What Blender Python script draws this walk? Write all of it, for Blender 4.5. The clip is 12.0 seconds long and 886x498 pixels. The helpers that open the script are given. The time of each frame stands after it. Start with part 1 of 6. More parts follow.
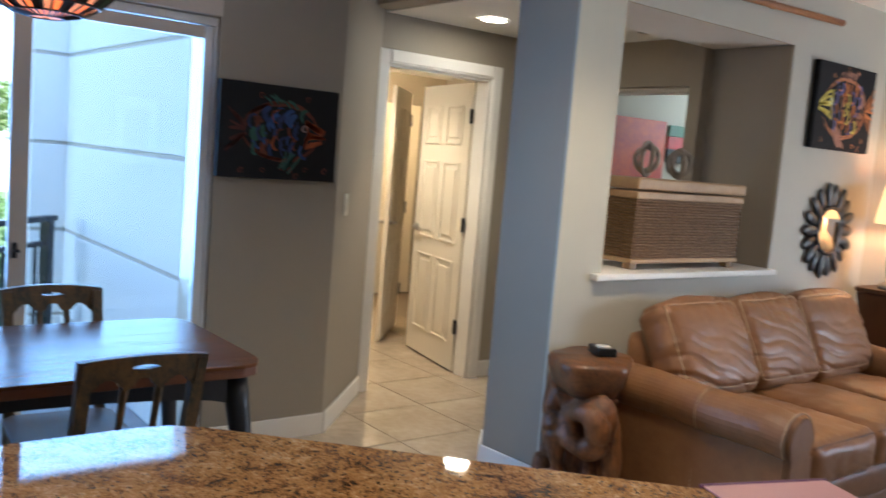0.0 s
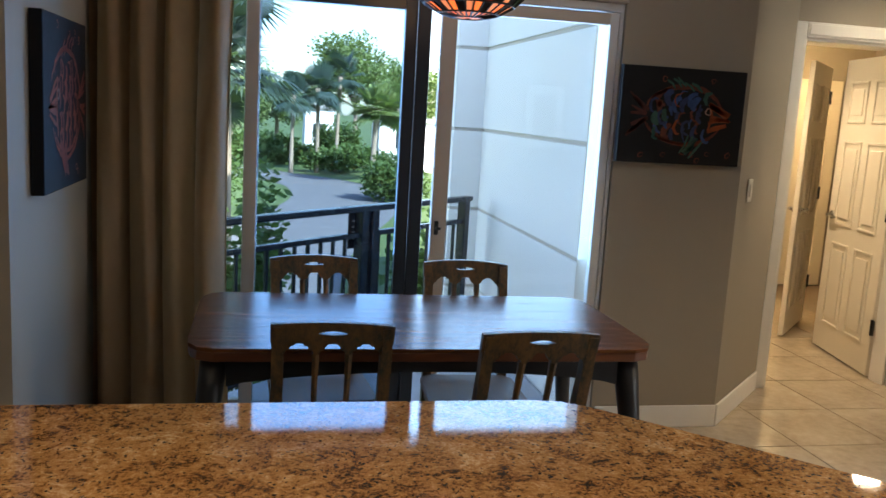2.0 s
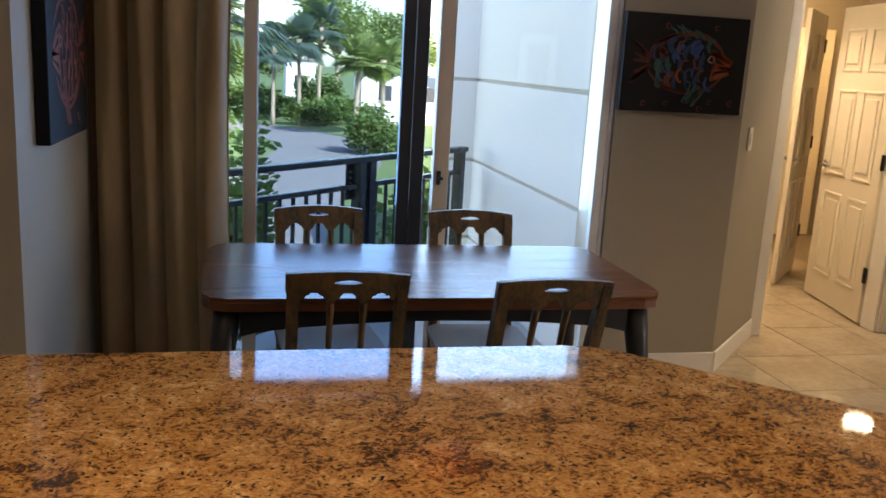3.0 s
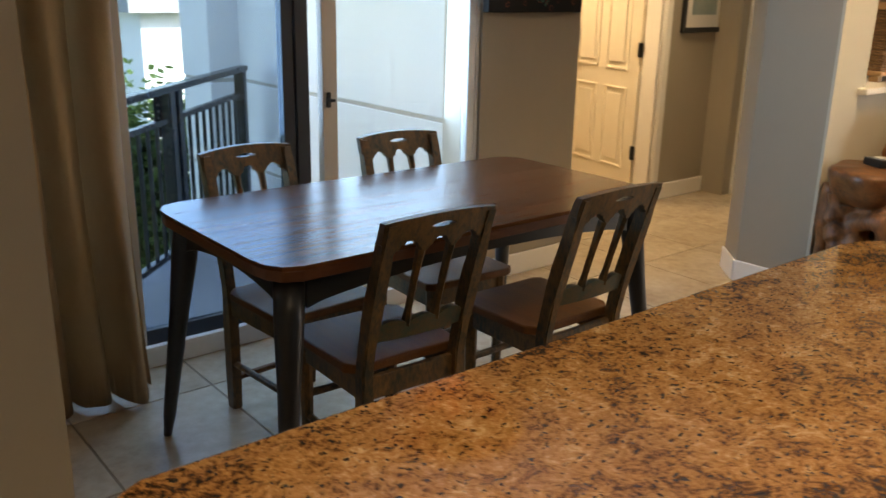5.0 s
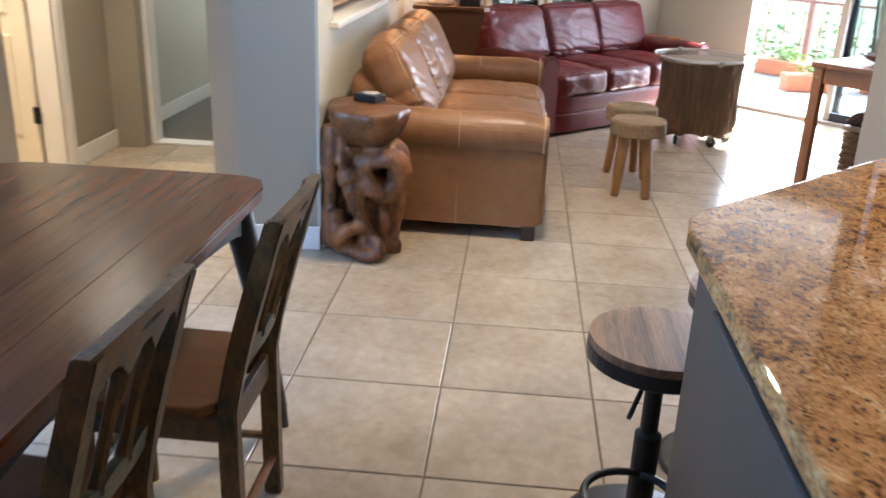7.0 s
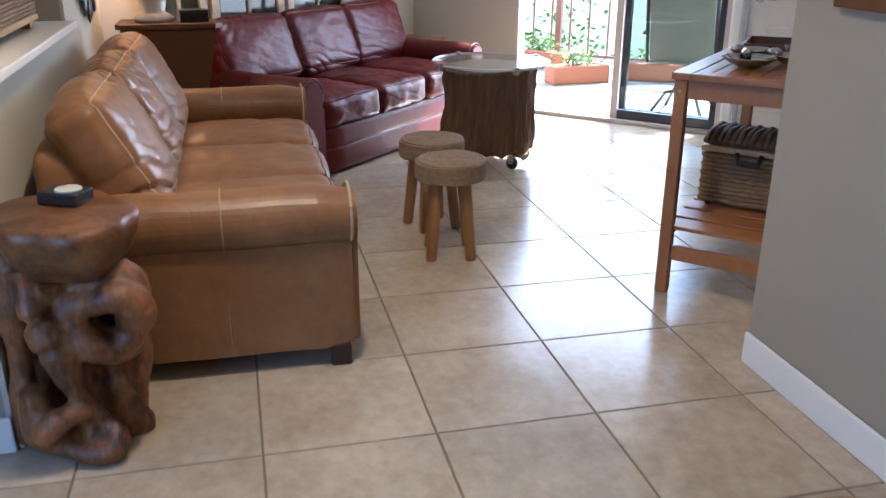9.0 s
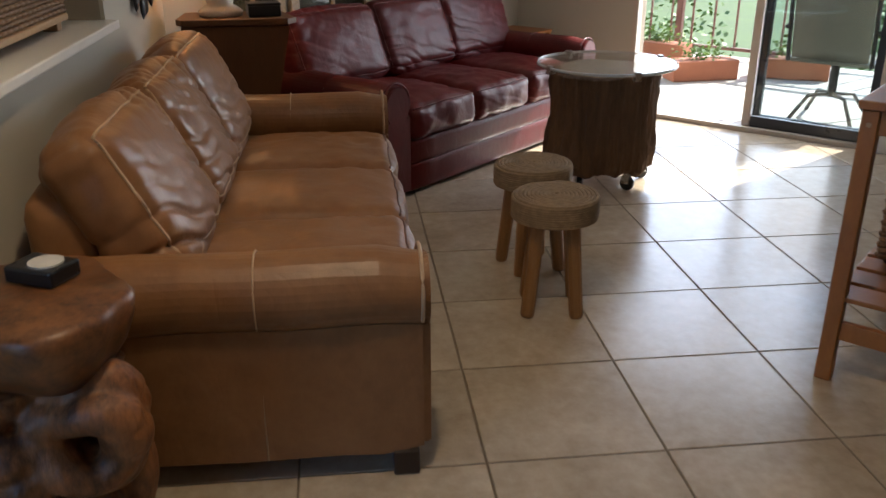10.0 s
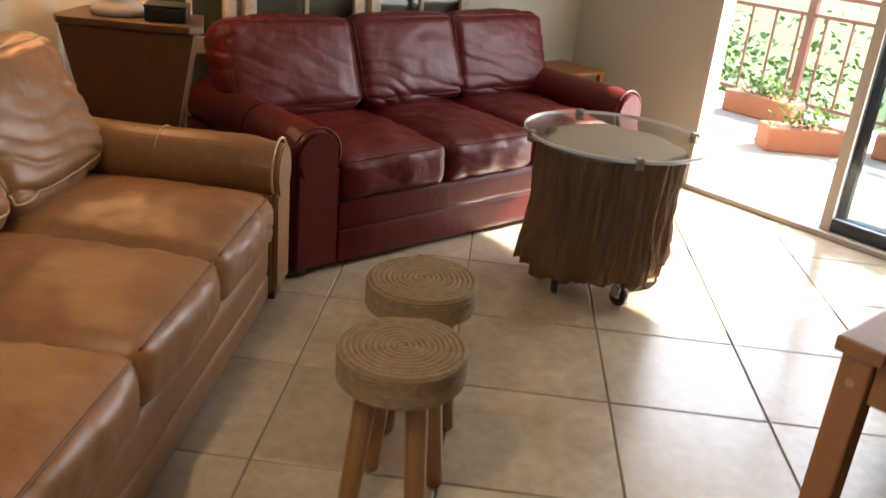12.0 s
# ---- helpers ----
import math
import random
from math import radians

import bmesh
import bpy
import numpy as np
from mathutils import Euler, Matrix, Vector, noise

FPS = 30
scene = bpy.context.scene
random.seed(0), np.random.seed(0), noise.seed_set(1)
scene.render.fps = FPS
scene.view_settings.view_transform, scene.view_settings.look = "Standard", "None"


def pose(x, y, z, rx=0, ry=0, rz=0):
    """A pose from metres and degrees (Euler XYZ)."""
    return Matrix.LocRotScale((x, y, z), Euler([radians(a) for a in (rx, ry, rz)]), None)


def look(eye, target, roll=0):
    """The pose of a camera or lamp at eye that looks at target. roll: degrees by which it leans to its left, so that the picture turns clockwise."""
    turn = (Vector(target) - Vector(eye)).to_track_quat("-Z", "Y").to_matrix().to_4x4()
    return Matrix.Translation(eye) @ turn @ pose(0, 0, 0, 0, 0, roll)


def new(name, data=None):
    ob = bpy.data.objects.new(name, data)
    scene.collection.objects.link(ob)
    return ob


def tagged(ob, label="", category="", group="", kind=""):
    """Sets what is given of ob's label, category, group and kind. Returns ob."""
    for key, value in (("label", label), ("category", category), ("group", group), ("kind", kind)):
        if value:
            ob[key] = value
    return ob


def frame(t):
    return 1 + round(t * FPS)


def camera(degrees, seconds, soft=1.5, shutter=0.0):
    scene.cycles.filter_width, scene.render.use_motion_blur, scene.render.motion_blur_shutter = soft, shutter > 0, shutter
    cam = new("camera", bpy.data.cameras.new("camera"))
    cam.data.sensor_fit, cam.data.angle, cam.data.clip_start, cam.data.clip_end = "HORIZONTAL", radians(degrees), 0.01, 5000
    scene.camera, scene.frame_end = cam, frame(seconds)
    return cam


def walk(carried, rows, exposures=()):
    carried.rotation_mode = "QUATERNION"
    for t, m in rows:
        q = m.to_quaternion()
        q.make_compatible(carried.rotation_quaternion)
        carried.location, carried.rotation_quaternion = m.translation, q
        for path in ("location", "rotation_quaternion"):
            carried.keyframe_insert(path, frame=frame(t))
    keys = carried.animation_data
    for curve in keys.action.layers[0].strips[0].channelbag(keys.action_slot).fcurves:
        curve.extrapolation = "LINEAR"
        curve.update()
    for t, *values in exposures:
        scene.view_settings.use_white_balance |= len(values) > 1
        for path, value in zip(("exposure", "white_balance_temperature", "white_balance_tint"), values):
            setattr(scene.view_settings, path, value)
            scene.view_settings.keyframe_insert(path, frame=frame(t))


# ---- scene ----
cam = camera(54.5, 12.0, 1.5, 0.3)
PATH = [
    (0, (-3.611, -1.536, 1.505), (-2.388, 0.033, 1.294), 4.6),
    (0.5, (-3.56, -1.55, 1.531), (-2.656, 0.223, 1.332), 3.5),
    (1, (-3.551, -1.528, 1.512), (-2.915, 0.346, 1.226), 3.3),
    (1.5, (-3.571, -1.568, 1.528), (-3.048, 0.34, 1.236), 3.2),
    (2, (-3.607, -1.555, 1.519), (-3.205, 0.379, 1.203), 3.4),
    (2.5, (-3.624, -1.571, 1.516), (-3.266, 0.363, 1.152), 5.0),
    (3, (-3.696, -1.531, 1.5), (-3.253, 0.373, 1.079), 3.3),
    (5, (-4.758, -0.778, 1.451), (-3.544, 0.699, 0.865), 1.2),
    (5.5, (-4.879, -0.495, 1.457), (-3.443, 0.751, 0.835), -0.7),
    (6, (-4.981, -0.212, 1.473), (-3.352, 0.75, 0.825), -1.9),
    (6.5, (-4.883, 0.073, 1.468), (-3.057, 0.519, 0.786), -0.4),
    (7, (-4.57, 0.32, 1.457), (-2.704, 0.466, 0.751), 2.3),
    (7.5, (-4.219, 0.531, 1.438), (-2.355, 0.331, 0.741), 2.8),
    (9.5, (-2.796, 0.457, 1.42), (-0.978, 0.016, 0.711), 0.3),
    (10, (-2.435, 0.342, 1.427), (-0.594, 0.13, 0.672), -0.1),
    (10.5, (-2.111, 0.185, 1.437), (-0.28, 0.015, 0.649), -2.4),
    (11, (-1.816, -0.127, 1.408), (-0.033, -0.437, 0.556), -1.0),
    (11.5, (-1.595, -0.336, 1.431), (0.216, -0.39, 0.584), 2.7),
    (12, (-1.375, -0.552, 1.465), (0.468, -0.466, 0.692), 5.6),
]
TONE = [(0.0, 2.5, 5250, 9), (1.0, 2.22, 5400, 9), (2.5, 2.3, 6700, 12), (3.0, 2.35, 6900, 15), (5.0, 2.6, 7800, 12), (6.0, 2.85, 7500, 12), (6.5, 3.25, 5700, 10), (7.0, 3.27, 5450, 10), (7.5, 3.05, 5000, 11), (9.5, 2.32, 5200, 10), (10.0, 1.62, 6000, 10), (11.0, 2.13, 6500, 10), (12.0, 2.5, 6600, 10)]
walk(cam, [(t, look(eye, target, roll)) for t, eye, target, roll in PATH], TONE)

# world and sun
world = bpy.data.worlds.new("sky")
scene.world = world
world.use_nodes = True
wn = world.node_tree.nodes
sky = wn.new("ShaderNodeTexSky")
sky.sky_type = 'NISHITA'
sky.sun_disc = False
SUN_ELEV, SUN_AZ = 38.0, 149.0
sky.sun_elevation, sky.sun_rotation = radians(SUN_ELEV), radians(SUN_AZ)
wn["Background"].inputs[1].default_value = 0.15
world.node_tree.links.new(sky.outputs[0], wn["Background"].inputs[0])
sun = new("sun", bpy.data.lights.new("sun", 'SUN'))
sun.data.energy, sun.data.angle, sun.data.color = 5.0, radians(0.5), (1, 0.93, 0.8)
sd = Vector((math.sin(radians(SUN_AZ)) * math.cos(radians(SUN_ELEV)), math.cos(radians(SUN_AZ)) * math.cos(radians(SUN_ELEV)), math.sin(radians(SUN_ELEV))))
sun.matrix_world = look(sd * 30, (0, 0, 0))


def window_light(name, eye, target, w, h, watts, color=(0.8, 0.9, 1)):
    l = new(name, bpy.data.lights.new(name, 'AREA'))
    l.data.shape, l.data.size, l.data.size_y, l.data.energy, l.data.color = 'RECTANGLE', w, h, watts, color
    l.matrix_world = look(eye, target)
    return l


window_light("daylight_dining", (-2.86, 2.50, 1.42), (-2.86, 0, 1.37), 1.6, 1.2, 8.5, (0.32, 0.58, 1))
window_light("daylight_patio", (3.02, -2.16, 1.05), (1.02, -0.16, 1.0), 1.5, 1.95, 10, (0.97, 0.97, 1))


def lamp(name, at, watts, color=(1, 0.75, 0.45), r=0.05):
    l = new(name, bpy.data.lights.new(name, 'POINT'))
    l.data.energy, l.data.color, l.data.shadow_soft_size = watts, color, r
    l.location = at
    return l


# materials
def node(nt, kind, **inp):
    n = nt.nodes.new(kind)
    for k, v in inp.items():
        n.inputs[k.replace("_", " ")].default_value = v
    return n


def mat(name, c1, c2=None, scale=6.0, rough=0.5, metal=0.0, bump=0.1, bscale=60.0, stretch=(1, 1, 1), rvar=0.12, coat=0.0, per=0.0, fine=0.35, contrast=0.25, bdist=0.004, spec=0.5):
    """A surface with colour varied at two scales, uneven gloss and a fine relief."""
    m = bpy.data.materials.new(name)
    m.use_nodes = True
    nt = m.node_tree
    L = nt.links.new
    b = nt.nodes["Principled BSDF"]
    c2 = c2 or tuple(v * 0.8 for v in c1)
    tc = nt.nodes.new("ShaderNodeTexCoord")
    mp = node(nt, "ShaderNodeMapping", Scale=stretch)
    L(tc.outputs["Object"], mp.inputs[0])
    vec = mp.outputs[0]
    info = nt.nodes.new("ShaderNodeObjectInfo")
    if per:
        off = nt.nodes.new("ShaderNodeVectorMath")
        off.operation = 'MULTIPLY_ADD'
        L(info.outputs["Random"], off.inputs[0])
        off.inputs[1].default_value = (37, 23, 11)
        L(vec, off.inputs[2])
        vec = off.outputs[0]
    n1 = node(nt, "ShaderNodeTexNoise", Scale=scale, Detail=6.0, Roughness=0.6)
    n2 = node(nt, "ShaderNodeTexNoise", Scale=scale * 7, Detail=4.0, Roughness=0.65)
    n3 = node(nt, "ShaderNodeTexNoise", Scale=bscale, Detail=5.0, Roughness=0.6)
    for n in (n1, n2, n3):
        L(vec, n.inputs["Vector"])
    mixf = nt.nodes.new("ShaderNodeMix")
    mixf.inputs[0].default_value = fine
    L(n1.outputs[0], mixf.inputs[2])
    L(n2.outputs[0], mixf.inputs[3])
    ramp = nt.nodes.new("ShaderNodeValToRGB")
    e = ramp.color_ramp.elements
    e[0].position, e[1].position = 0.5 - contrast, 0.5 + contrast
    e[0].color, e[1].color = (*c2, 1), (*c1, 1)
    L(mixf.outputs[0], ramp.inputs[0])
    col = ramp.outputs[0]
    if per:
        hsv = nt.nodes.new("ShaderNodeHueSaturation")
        mr = node(nt, "ShaderNodeMapRange", To_Min=1 - per, To_Max=1 + per)
        L(info.outputs["Random"], mr.inputs[0])
        L(mr.outputs[0], hsv.inputs["Value"])
        L(col, hsv.inputs["Color"])
        col = hsv.outputs[0]
    L(col, b.inputs["Base Color"])
    rr = node(nt, "ShaderNodeMapRange", To_Min=max(0.02, rough - rvar), To_Max=min(1, rough + rvar))
    L(mixf.outputs[0], rr.inputs[0])
    L(rr.outputs[0], b.inputs["Roughness"])
    b.inputs["Metallic"].default_value = metal
    b.inputs["Coat Weight"].default_value = coat
    b.inputs["Specular IOR Level"].default_value = spec
    if bump:
        bp = node(nt, "ShaderNodeBump", Strength=bump, Distance=bdist)
        L(n3.outputs[0], bp.inputs["Height"])
        L(bp.outputs[0], b.inputs["Normal"])
    return m


def glass(name, color=(1, 1, 1), rough=0.0):
    m = bpy.data.materials.new(name)
    m.use_nodes = True
    nt = m.node_tree
    nt.nodes.remove(nt.nodes["Principled BSDF"])
    lw = nt.nodes.new("ShaderNodeLayerWeight")
    pw = nt.nodes.new("ShaderNodeMath")
    pw.operation = 'POWER'
    pw.inputs[1].default_value = 5.0
    nt.links.new(lw.outputs["Facing"], pw.inputs[0])
    fr = node(nt, "ShaderNodeMapRange", To_Min=0.045, To_Max=0.9)
    nt.links.new(pw.outputs[0], fr.inputs[0])
    tr = node(nt, "ShaderNodeBsdfTransparent", Color=(*color, 1))
    gl = node(nt, "ShaderNodeBsdfGlossy", Roughness=rough)
    mx = nt.nodes.new("ShaderNodeMixShader")
    for a, i in ((fr, 0), (tr, 1), (gl, 2)):
        nt.links.new(a.outputs[0], mx.inputs[i])
    nt.links.new(mx.outputs[0], nt.nodes["Material Output"].inputs[0])
    return m


def glow(name, color, strength):
    m = bpy.data.materials.new(name)
    m.use_nodes = True
    b = m.node_tree.nodes["Principled BSDF"]
    b.inputs["Base Color"].default_value = (*color, 1)
    b.inputs["Emission Color"].default_value = (*color, 1)
    b.inputs["Emission Strength"].default_value = strength
    return m


def granite():
    m = bpy.data.materials.new("granite")
    m.use_nodes = True
    nt = m.node_tree
    L = nt.links.new
    b = nt.nodes["Principled BSDF"]
    tc = nt.nodes.new("ShaderNodeTexCoord")
    wob = node(nt, "ShaderNodeTexNoise", Scale=30.0, Detail=3.0)
    L(tc.outputs["Object"], wob.inputs["Vector"])
    add = nt.nodes.new("ShaderNodeVectorMath")
    add.operation = 'MULTIPLY_ADD'
    L(wob.outputs["Color"], add.inputs[0])
    add.inputs[1].default_value = (0.03, 0.03, 0.03)
    L(tc.outputs["Object"], add.inputs[2])
    n1 = node(nt, "ShaderNodeTexNoise", Scale=17.0, Detail=8.0, Roughness=0.78, Distortion=0.6)
    n2 = node(nt, "ShaderNodeTexNoise", Scale=120.0, Detail=5.0, Roughness=0.75)
    n3 = node(nt, "ShaderNodeTexNoise", Scale=3.0, Detail=3.0)
    v = node(nt, "ShaderNodeTexVoronoi", Scale=230.0)
    for n in (n1, n2, n3, v):
        L(add.outputs[0], n.inputs["Vector"])
    r1 = nt.nodes.new("ShaderNodeValToRGB")
    cr = r1.color_ramp
    cr.elements[0].position, cr.elements[0].color = 0.415, (0.026, 0.013, 0.008, 1)
    cr.elements[1].position, cr.elements[1].color = 0.60, (0.74, 0.50, 0.25, 1)
    for p, c in ((0.45, (0.15, 0.065, 0.022, 1)), (0.49, (0.42, 0.20, 0.06, 1)), (0.55, (0.56, 0.30, 0.105, 1))):
        x = cr.elements.new(p)
        x.color = c
    mx = nt.nodes.new("ShaderNodeMix")
    mx.inputs[0].default_value = 0.46
    L(n1.outputs[0], mx.inputs[2])
    L(n2.outputs[0], mx.inputs[3])
    mx2 = nt.nodes.new("ShaderNodeMix")
    mx2.inputs[0].default_value = 0.15
    L(mx.outputs[0], mx2.inputs[2])
    L(n3.outputs[0], mx2.inputs[3])
    L(mx2.outputs[0], r1.inputs[0])
    r2 = nt.nodes.new("ShaderNodeValToRGB")
    r2.color_ramp.elements[0].position, r2.color_ramp.elements[0].color = 0.03, (1, 1, 1, 1)
    r2.color_ramp.elements[1].position, r2.color_ramp.elements[1].color = 0.10, (0, 0, 0, 1)
    sepc = nt.nodes.new("ShaderNodeSeparateColor")
    L(v.outputs["Color"], sepc.inputs[0])
    L(sepc.outputs[0], r2.inputs[0])
    mc = nt.nodes.new("ShaderNodeMix")
    mc.data_type = 'RGBA'
    L(r2.outputs[0], mc.inputs[0])
    L(r1.outputs[0], mc.inputs[6])
    mc.inputs[7].default_value = (0.035, 0.018, 0.010, 1)
    L(mc.outputs[2], b.inputs["Base Color"])
    b.inputs["Roughness"].default_value = 0.03
    bp = node(nt, "ShaderNodeBump", Strength=0.01, Distance=0.002)
    L(n2.outputs[0], bp.inputs["Height"])
    L(bp.outputs[0], b.inputs["Normal"])
    return m


def leather(name, c1, c2, rough=0.34, spec=0.4):
    """Creased hide: broad soft folds and a fine grain."""
    m = mat(name, c1, c2, scale=3.0, rough=rough, rvar=0.1, bump=0.0, fine=0.35, contrast=0.26, spec=spec)
    nt = m.node_tree
    L = nt.links.new
    b = nt.nodes["Principled BSDF"]
    tc = nt.nodes["Texture Coordinate"]
    mp = node(nt, "ShaderNodeMapping", Scale=(2.2, 2.2, 1.3))
    L(tc.outputs["Object"], mp.inputs[0])
    w = node(nt, "ShaderNodeTexNoise", Scale=4.5, Detail=2.0, Roughness=0.5, Distortion=0.9)
    fold = node(nt, "ShaderNodeMapRange")
    fold.inputs[1].default_value, fold.inputs[2].default_value = 0.0, 0.13
    sb = nt.nodes.new("ShaderNodeMath")
    sb.operation = 'SUBTRACT'
    sb.inputs[1].default_value = 0.5
    ab = nt.nodes.new("ShaderNodeMath")
    ab.operation = 'ABSOLUTE'
    g = node(nt, "ShaderNodeTexVoronoi", Scale=260.0)
    L(mp.outputs[0], w.inputs["Vector"])
    L(tc.outputs["Object"], g.inputs["Vector"])
    b1 = node(nt, "ShaderNodeBump", Strength=0.14, Distance=0.004)
    b2 = node(nt, "ShaderNodeBump", Strength=0.12, Distance=0.002)
    L(w.outputs[0], sb.inputs[0])
    L(sb.outputs[0], ab.inputs[0])
    L(ab.outputs[0], fold.inputs[0])
    L(fold.outputs[0], b1.inputs["Height"])
    L(g.outputs[0], b2.inputs["Height"])
    L(b1.outputs[0], b2.inputs["Normal"])
    L(b2.outputs[0], b.inputs["Normal"])
    return m


TAUPE = mat("taupe_wall_paint", (0.335, 0.295, 0.235), (0.31, 0.27, 0.215), scale=1.5, rough=0.62, bump=0.12, bscale=140)
CREAM = mat("cream_wall_paint", (0.52, 0.49, 0.41), (0.49, 0.46, 0.385), scale=1.5, rough=0.62, bump=0.12, bscale=140)
WHITE = mat("white_trim_paint", (0.80, 0.78, 0.74), (0.76, 0.74, 0.70), scale=2, rough=0.35, bump=0.05)
CEIL = mat("ceiling_plaster", (0.80, 0.79, 0.76), (0.76, 0.75, 0.72), scale=2, rough=0.85, bump=0.35, bscale=90)
TILE = mat("floor_tile", (0.50, 0.415, 0.31), (0.31, 0.24, 0.165), scale=3.0, rough=0.22, rvar=0.10, bump=0.10, bscale=26, per=0.06, fine=0.40, contrast=0.17)
GROUT = mat("grout", (0.20, 0.15, 0.10), scale=20, rough=0.9)
GRANITE = granite()
CABINET = mat("dark_cabinet", (0.085, 0.068, 0.052), (0.055, 0.044, 0.034), scale=4, rough=0.5, stretch=(1, 1, 0.1))
TANL = leather("tan_leather", (0.32, 0.158, 0.066), (0.16, 0.07, 0.028), 0.39)
REDL = leather("red_leather", (0.135, 0.0108, 0.0108), (0.06, 0.005, 0.005), 0.40, 0.33)
DARKWOOD = mat("dark_foot", (0.03, 0.016, 0.01), rough=0.4)
TABLEWOOD = mat("table_plank", (0.165, 0.064, 0.023), (0.05, 0.019, 0.008), scale=4, rough=0.25, rvar=0.07, stretch=(0.35, 4, 4), bump=0.10, bscale=30, per=0.14, spec=0.16)
TABLEEDGE = mat("table_edge", (0.16, 0.055, 0.02), (0.07, 0.024, 0.012), scale=5, rough=0.35, stretch=(0.5, 2, 2))
TABLELEG = mat("table_leg_paint", (0.022, 0.025, 0.03), (0.012, 0.013, 0.016), scale=9, rough=0.35, bump=0.1)
CHAIRWOOD = mat("worn_chair_paint", (0.17, 0.088, 0.028), (0.026, 0.027, 0.017), scale=11, rough=0.5, stretch=(1, 1, 0.5), bump=0.3, bscale=45, fine=0.45, contrast=0.10)
CHAIRGREEN = mat("worn_green_paint", (0.03, 0.055, 0.04), (0.10, 0.06, 0.025), scale=14, rough=0.5, bump=0.3, bscale=45, contrast=0.1)
SEATWOOD = mat("chair_seat_wood", (0.19, 0.08, 0.026), (0.08, 0.032, 0.012), scale=5, rough=0.5, stretch=(5, 0.6, 4), bump=0.12, spec=0.2)
CURTAIN = mat("beige_linen", (0.52, 0.36, 0.21), (0.42, 0.28, 0.15), scale=5, rough=0.85, bump=0.5, bscale=160, stretch=(1, 1, 0.6))
ALU = mat("beige_door_frame", (0.55, 0.48, 0.40), (0.50, 0.43, 0.36), scale=3, rough=0.4, bump=0.03)
ALUW = mat("white_door_frame", (0.72, 0.73, 0.74), scale=3, rough=0.4, bump=0.03)
ALUD = mat("dark_door_frame", (0.03, 0.035, 0.045), scale=3, rough=0.3, bump=0.03)
GLASS = glass("window_glass", (0.86, 0.92, 0.95))
TINTED = glass("tinted_glass", (0.62, 0.71, 0.79))
CLEAR = glass("clear_glass", (0.97, 0.98, 0.97))
STUCCO = mat("white_stucco", (0.84, 0.83, 0.81), (0.78, 0.77, 0.76), scale=2.5, rough=0.9, bump=0.5, bscale=55)
CONCRETE = mat("balcony_concrete", (0.36, 0.36, 0.37), (0.28, 0.28, 0.29), scale=3, rough=0.7, bump=0.2)
BRONZE = mat("dark_rail_paint", (0.014, 0.016, 0.024), scale=5, rough=0.26, spec=0.35)
DOORP = mat("door_paint", (0.78, 0.72, 0.60), (0.74, 0.68, 0.56), scale=2, rough=0.42, bump=0.05)
STEEL = mat("brushed_steel", (0.55, 0.54, 0.52), scale=30, rough=0.28, metal=1.0, bump=0.05)
BLACKM = mat("black_metal", (0.012, 0.012, 0.013), scale=12, rough=0.4, bump=0.08)
BLACKP = mat("black_plastic", (0.012, 0.012, 0.012), scale=12, rough=0.3)
BARK = mat("bark", (0.20, 0.105, 0.05), (0.05, 0.027, 0.014), scale=9, rough=0.85, stretch=(1, 1, 0.22), bump=1.0, bscale=26, bdist=0.02)
ROOT = mat("polished_root_wood", (0.29, 0.115, 0.038), (0.045, 0.016, 0.007), scale=8, rough=0.46, stretch=(1, 1, 0.4), bump=0.9, bscale=30, contrast=0.10, bdist=0.008)
ROOTTOP = mat("root_top_wood", (0.22, 0.088, 0.028), (0.045, 0.016, 0.007), scale=9, contrast=0.13, rough=0.36, bump=0.15, bscale=25)
ROPE = mat("rope_fibre", (0.33, 0.225, 0.12), (0.15, 0.095, 0.048), scale=40, rough=0.9, bump=0.6, bscale=220)
PINE = mat("pine_leg", (0.34, 0.185, 0.075), (0.24, 0.12, 0.045), scale=7, rough=0.42, stretch=(2, 2, 0.3), bump=0.15)
TEAK = mat("teak", (0.36, 0.145, 0.036), (0.20, 0.07, 0.018), scale=6, rough=0.42, stretch=(1.2, 1.2, 0.5), bump=0.12, bscale=40)
STOOLSEAT = mat("weathered_seat_wood", (0.30, 0.17, 0.085), (0.10, 0.05, 0.026), scale=5, rough=0.42, stretch=(0.5, 5, 3), bump=0.25, bscale=40, contrast=0.12)
WICKER = mat("wicker", (0.34, 0.20, 0.095), (0.10, 0.05, 0.022), scale=40, rough=0.5, bump=0.3, bscale=120)
BAMBOO = mat("bamboo_trim", (0.48, 0.32, 0.17), (0.32, 0.19, 0.09), scale=12, rough=0.45, bump=0.15)
REED = mat("woven_reed", (0.17, 0.09, 0.045), (0.07, 0.036, 0.02), scale=35, rough=0.7, bump=0.5, bscale=110)
CHESTWOOD = mat("brown_chest_wood", (0.15, 0.062, 0.02), (0.065, 0.026, 0.010), scale=4, rough=0.5, stretch=(1, 1, 0.25), bump=0.1)
OLDWHITE = mat("flaking_white_paint", (0.62, 0.55, 0.42), (0.42, 0.32, 0.2), scale=7, rough=0.6, bump=0.3, contrast=0.12)
CERAMIC = mat("cream_ceramic", (0.70, 0.66, 0.58), scale=5, rough=0.25)
PEWTER = mat("pewter", (0.50, 0.47, 0.44), scale=20, rough=0.2, metal=1.0, bump=0.15)
CARPET = mat("grey_carpet", (0.16, 0.14, 0.115), (0.11, 0.095, 0.08), scale=60, rough=1.0, bump=0.9, bscale=300)
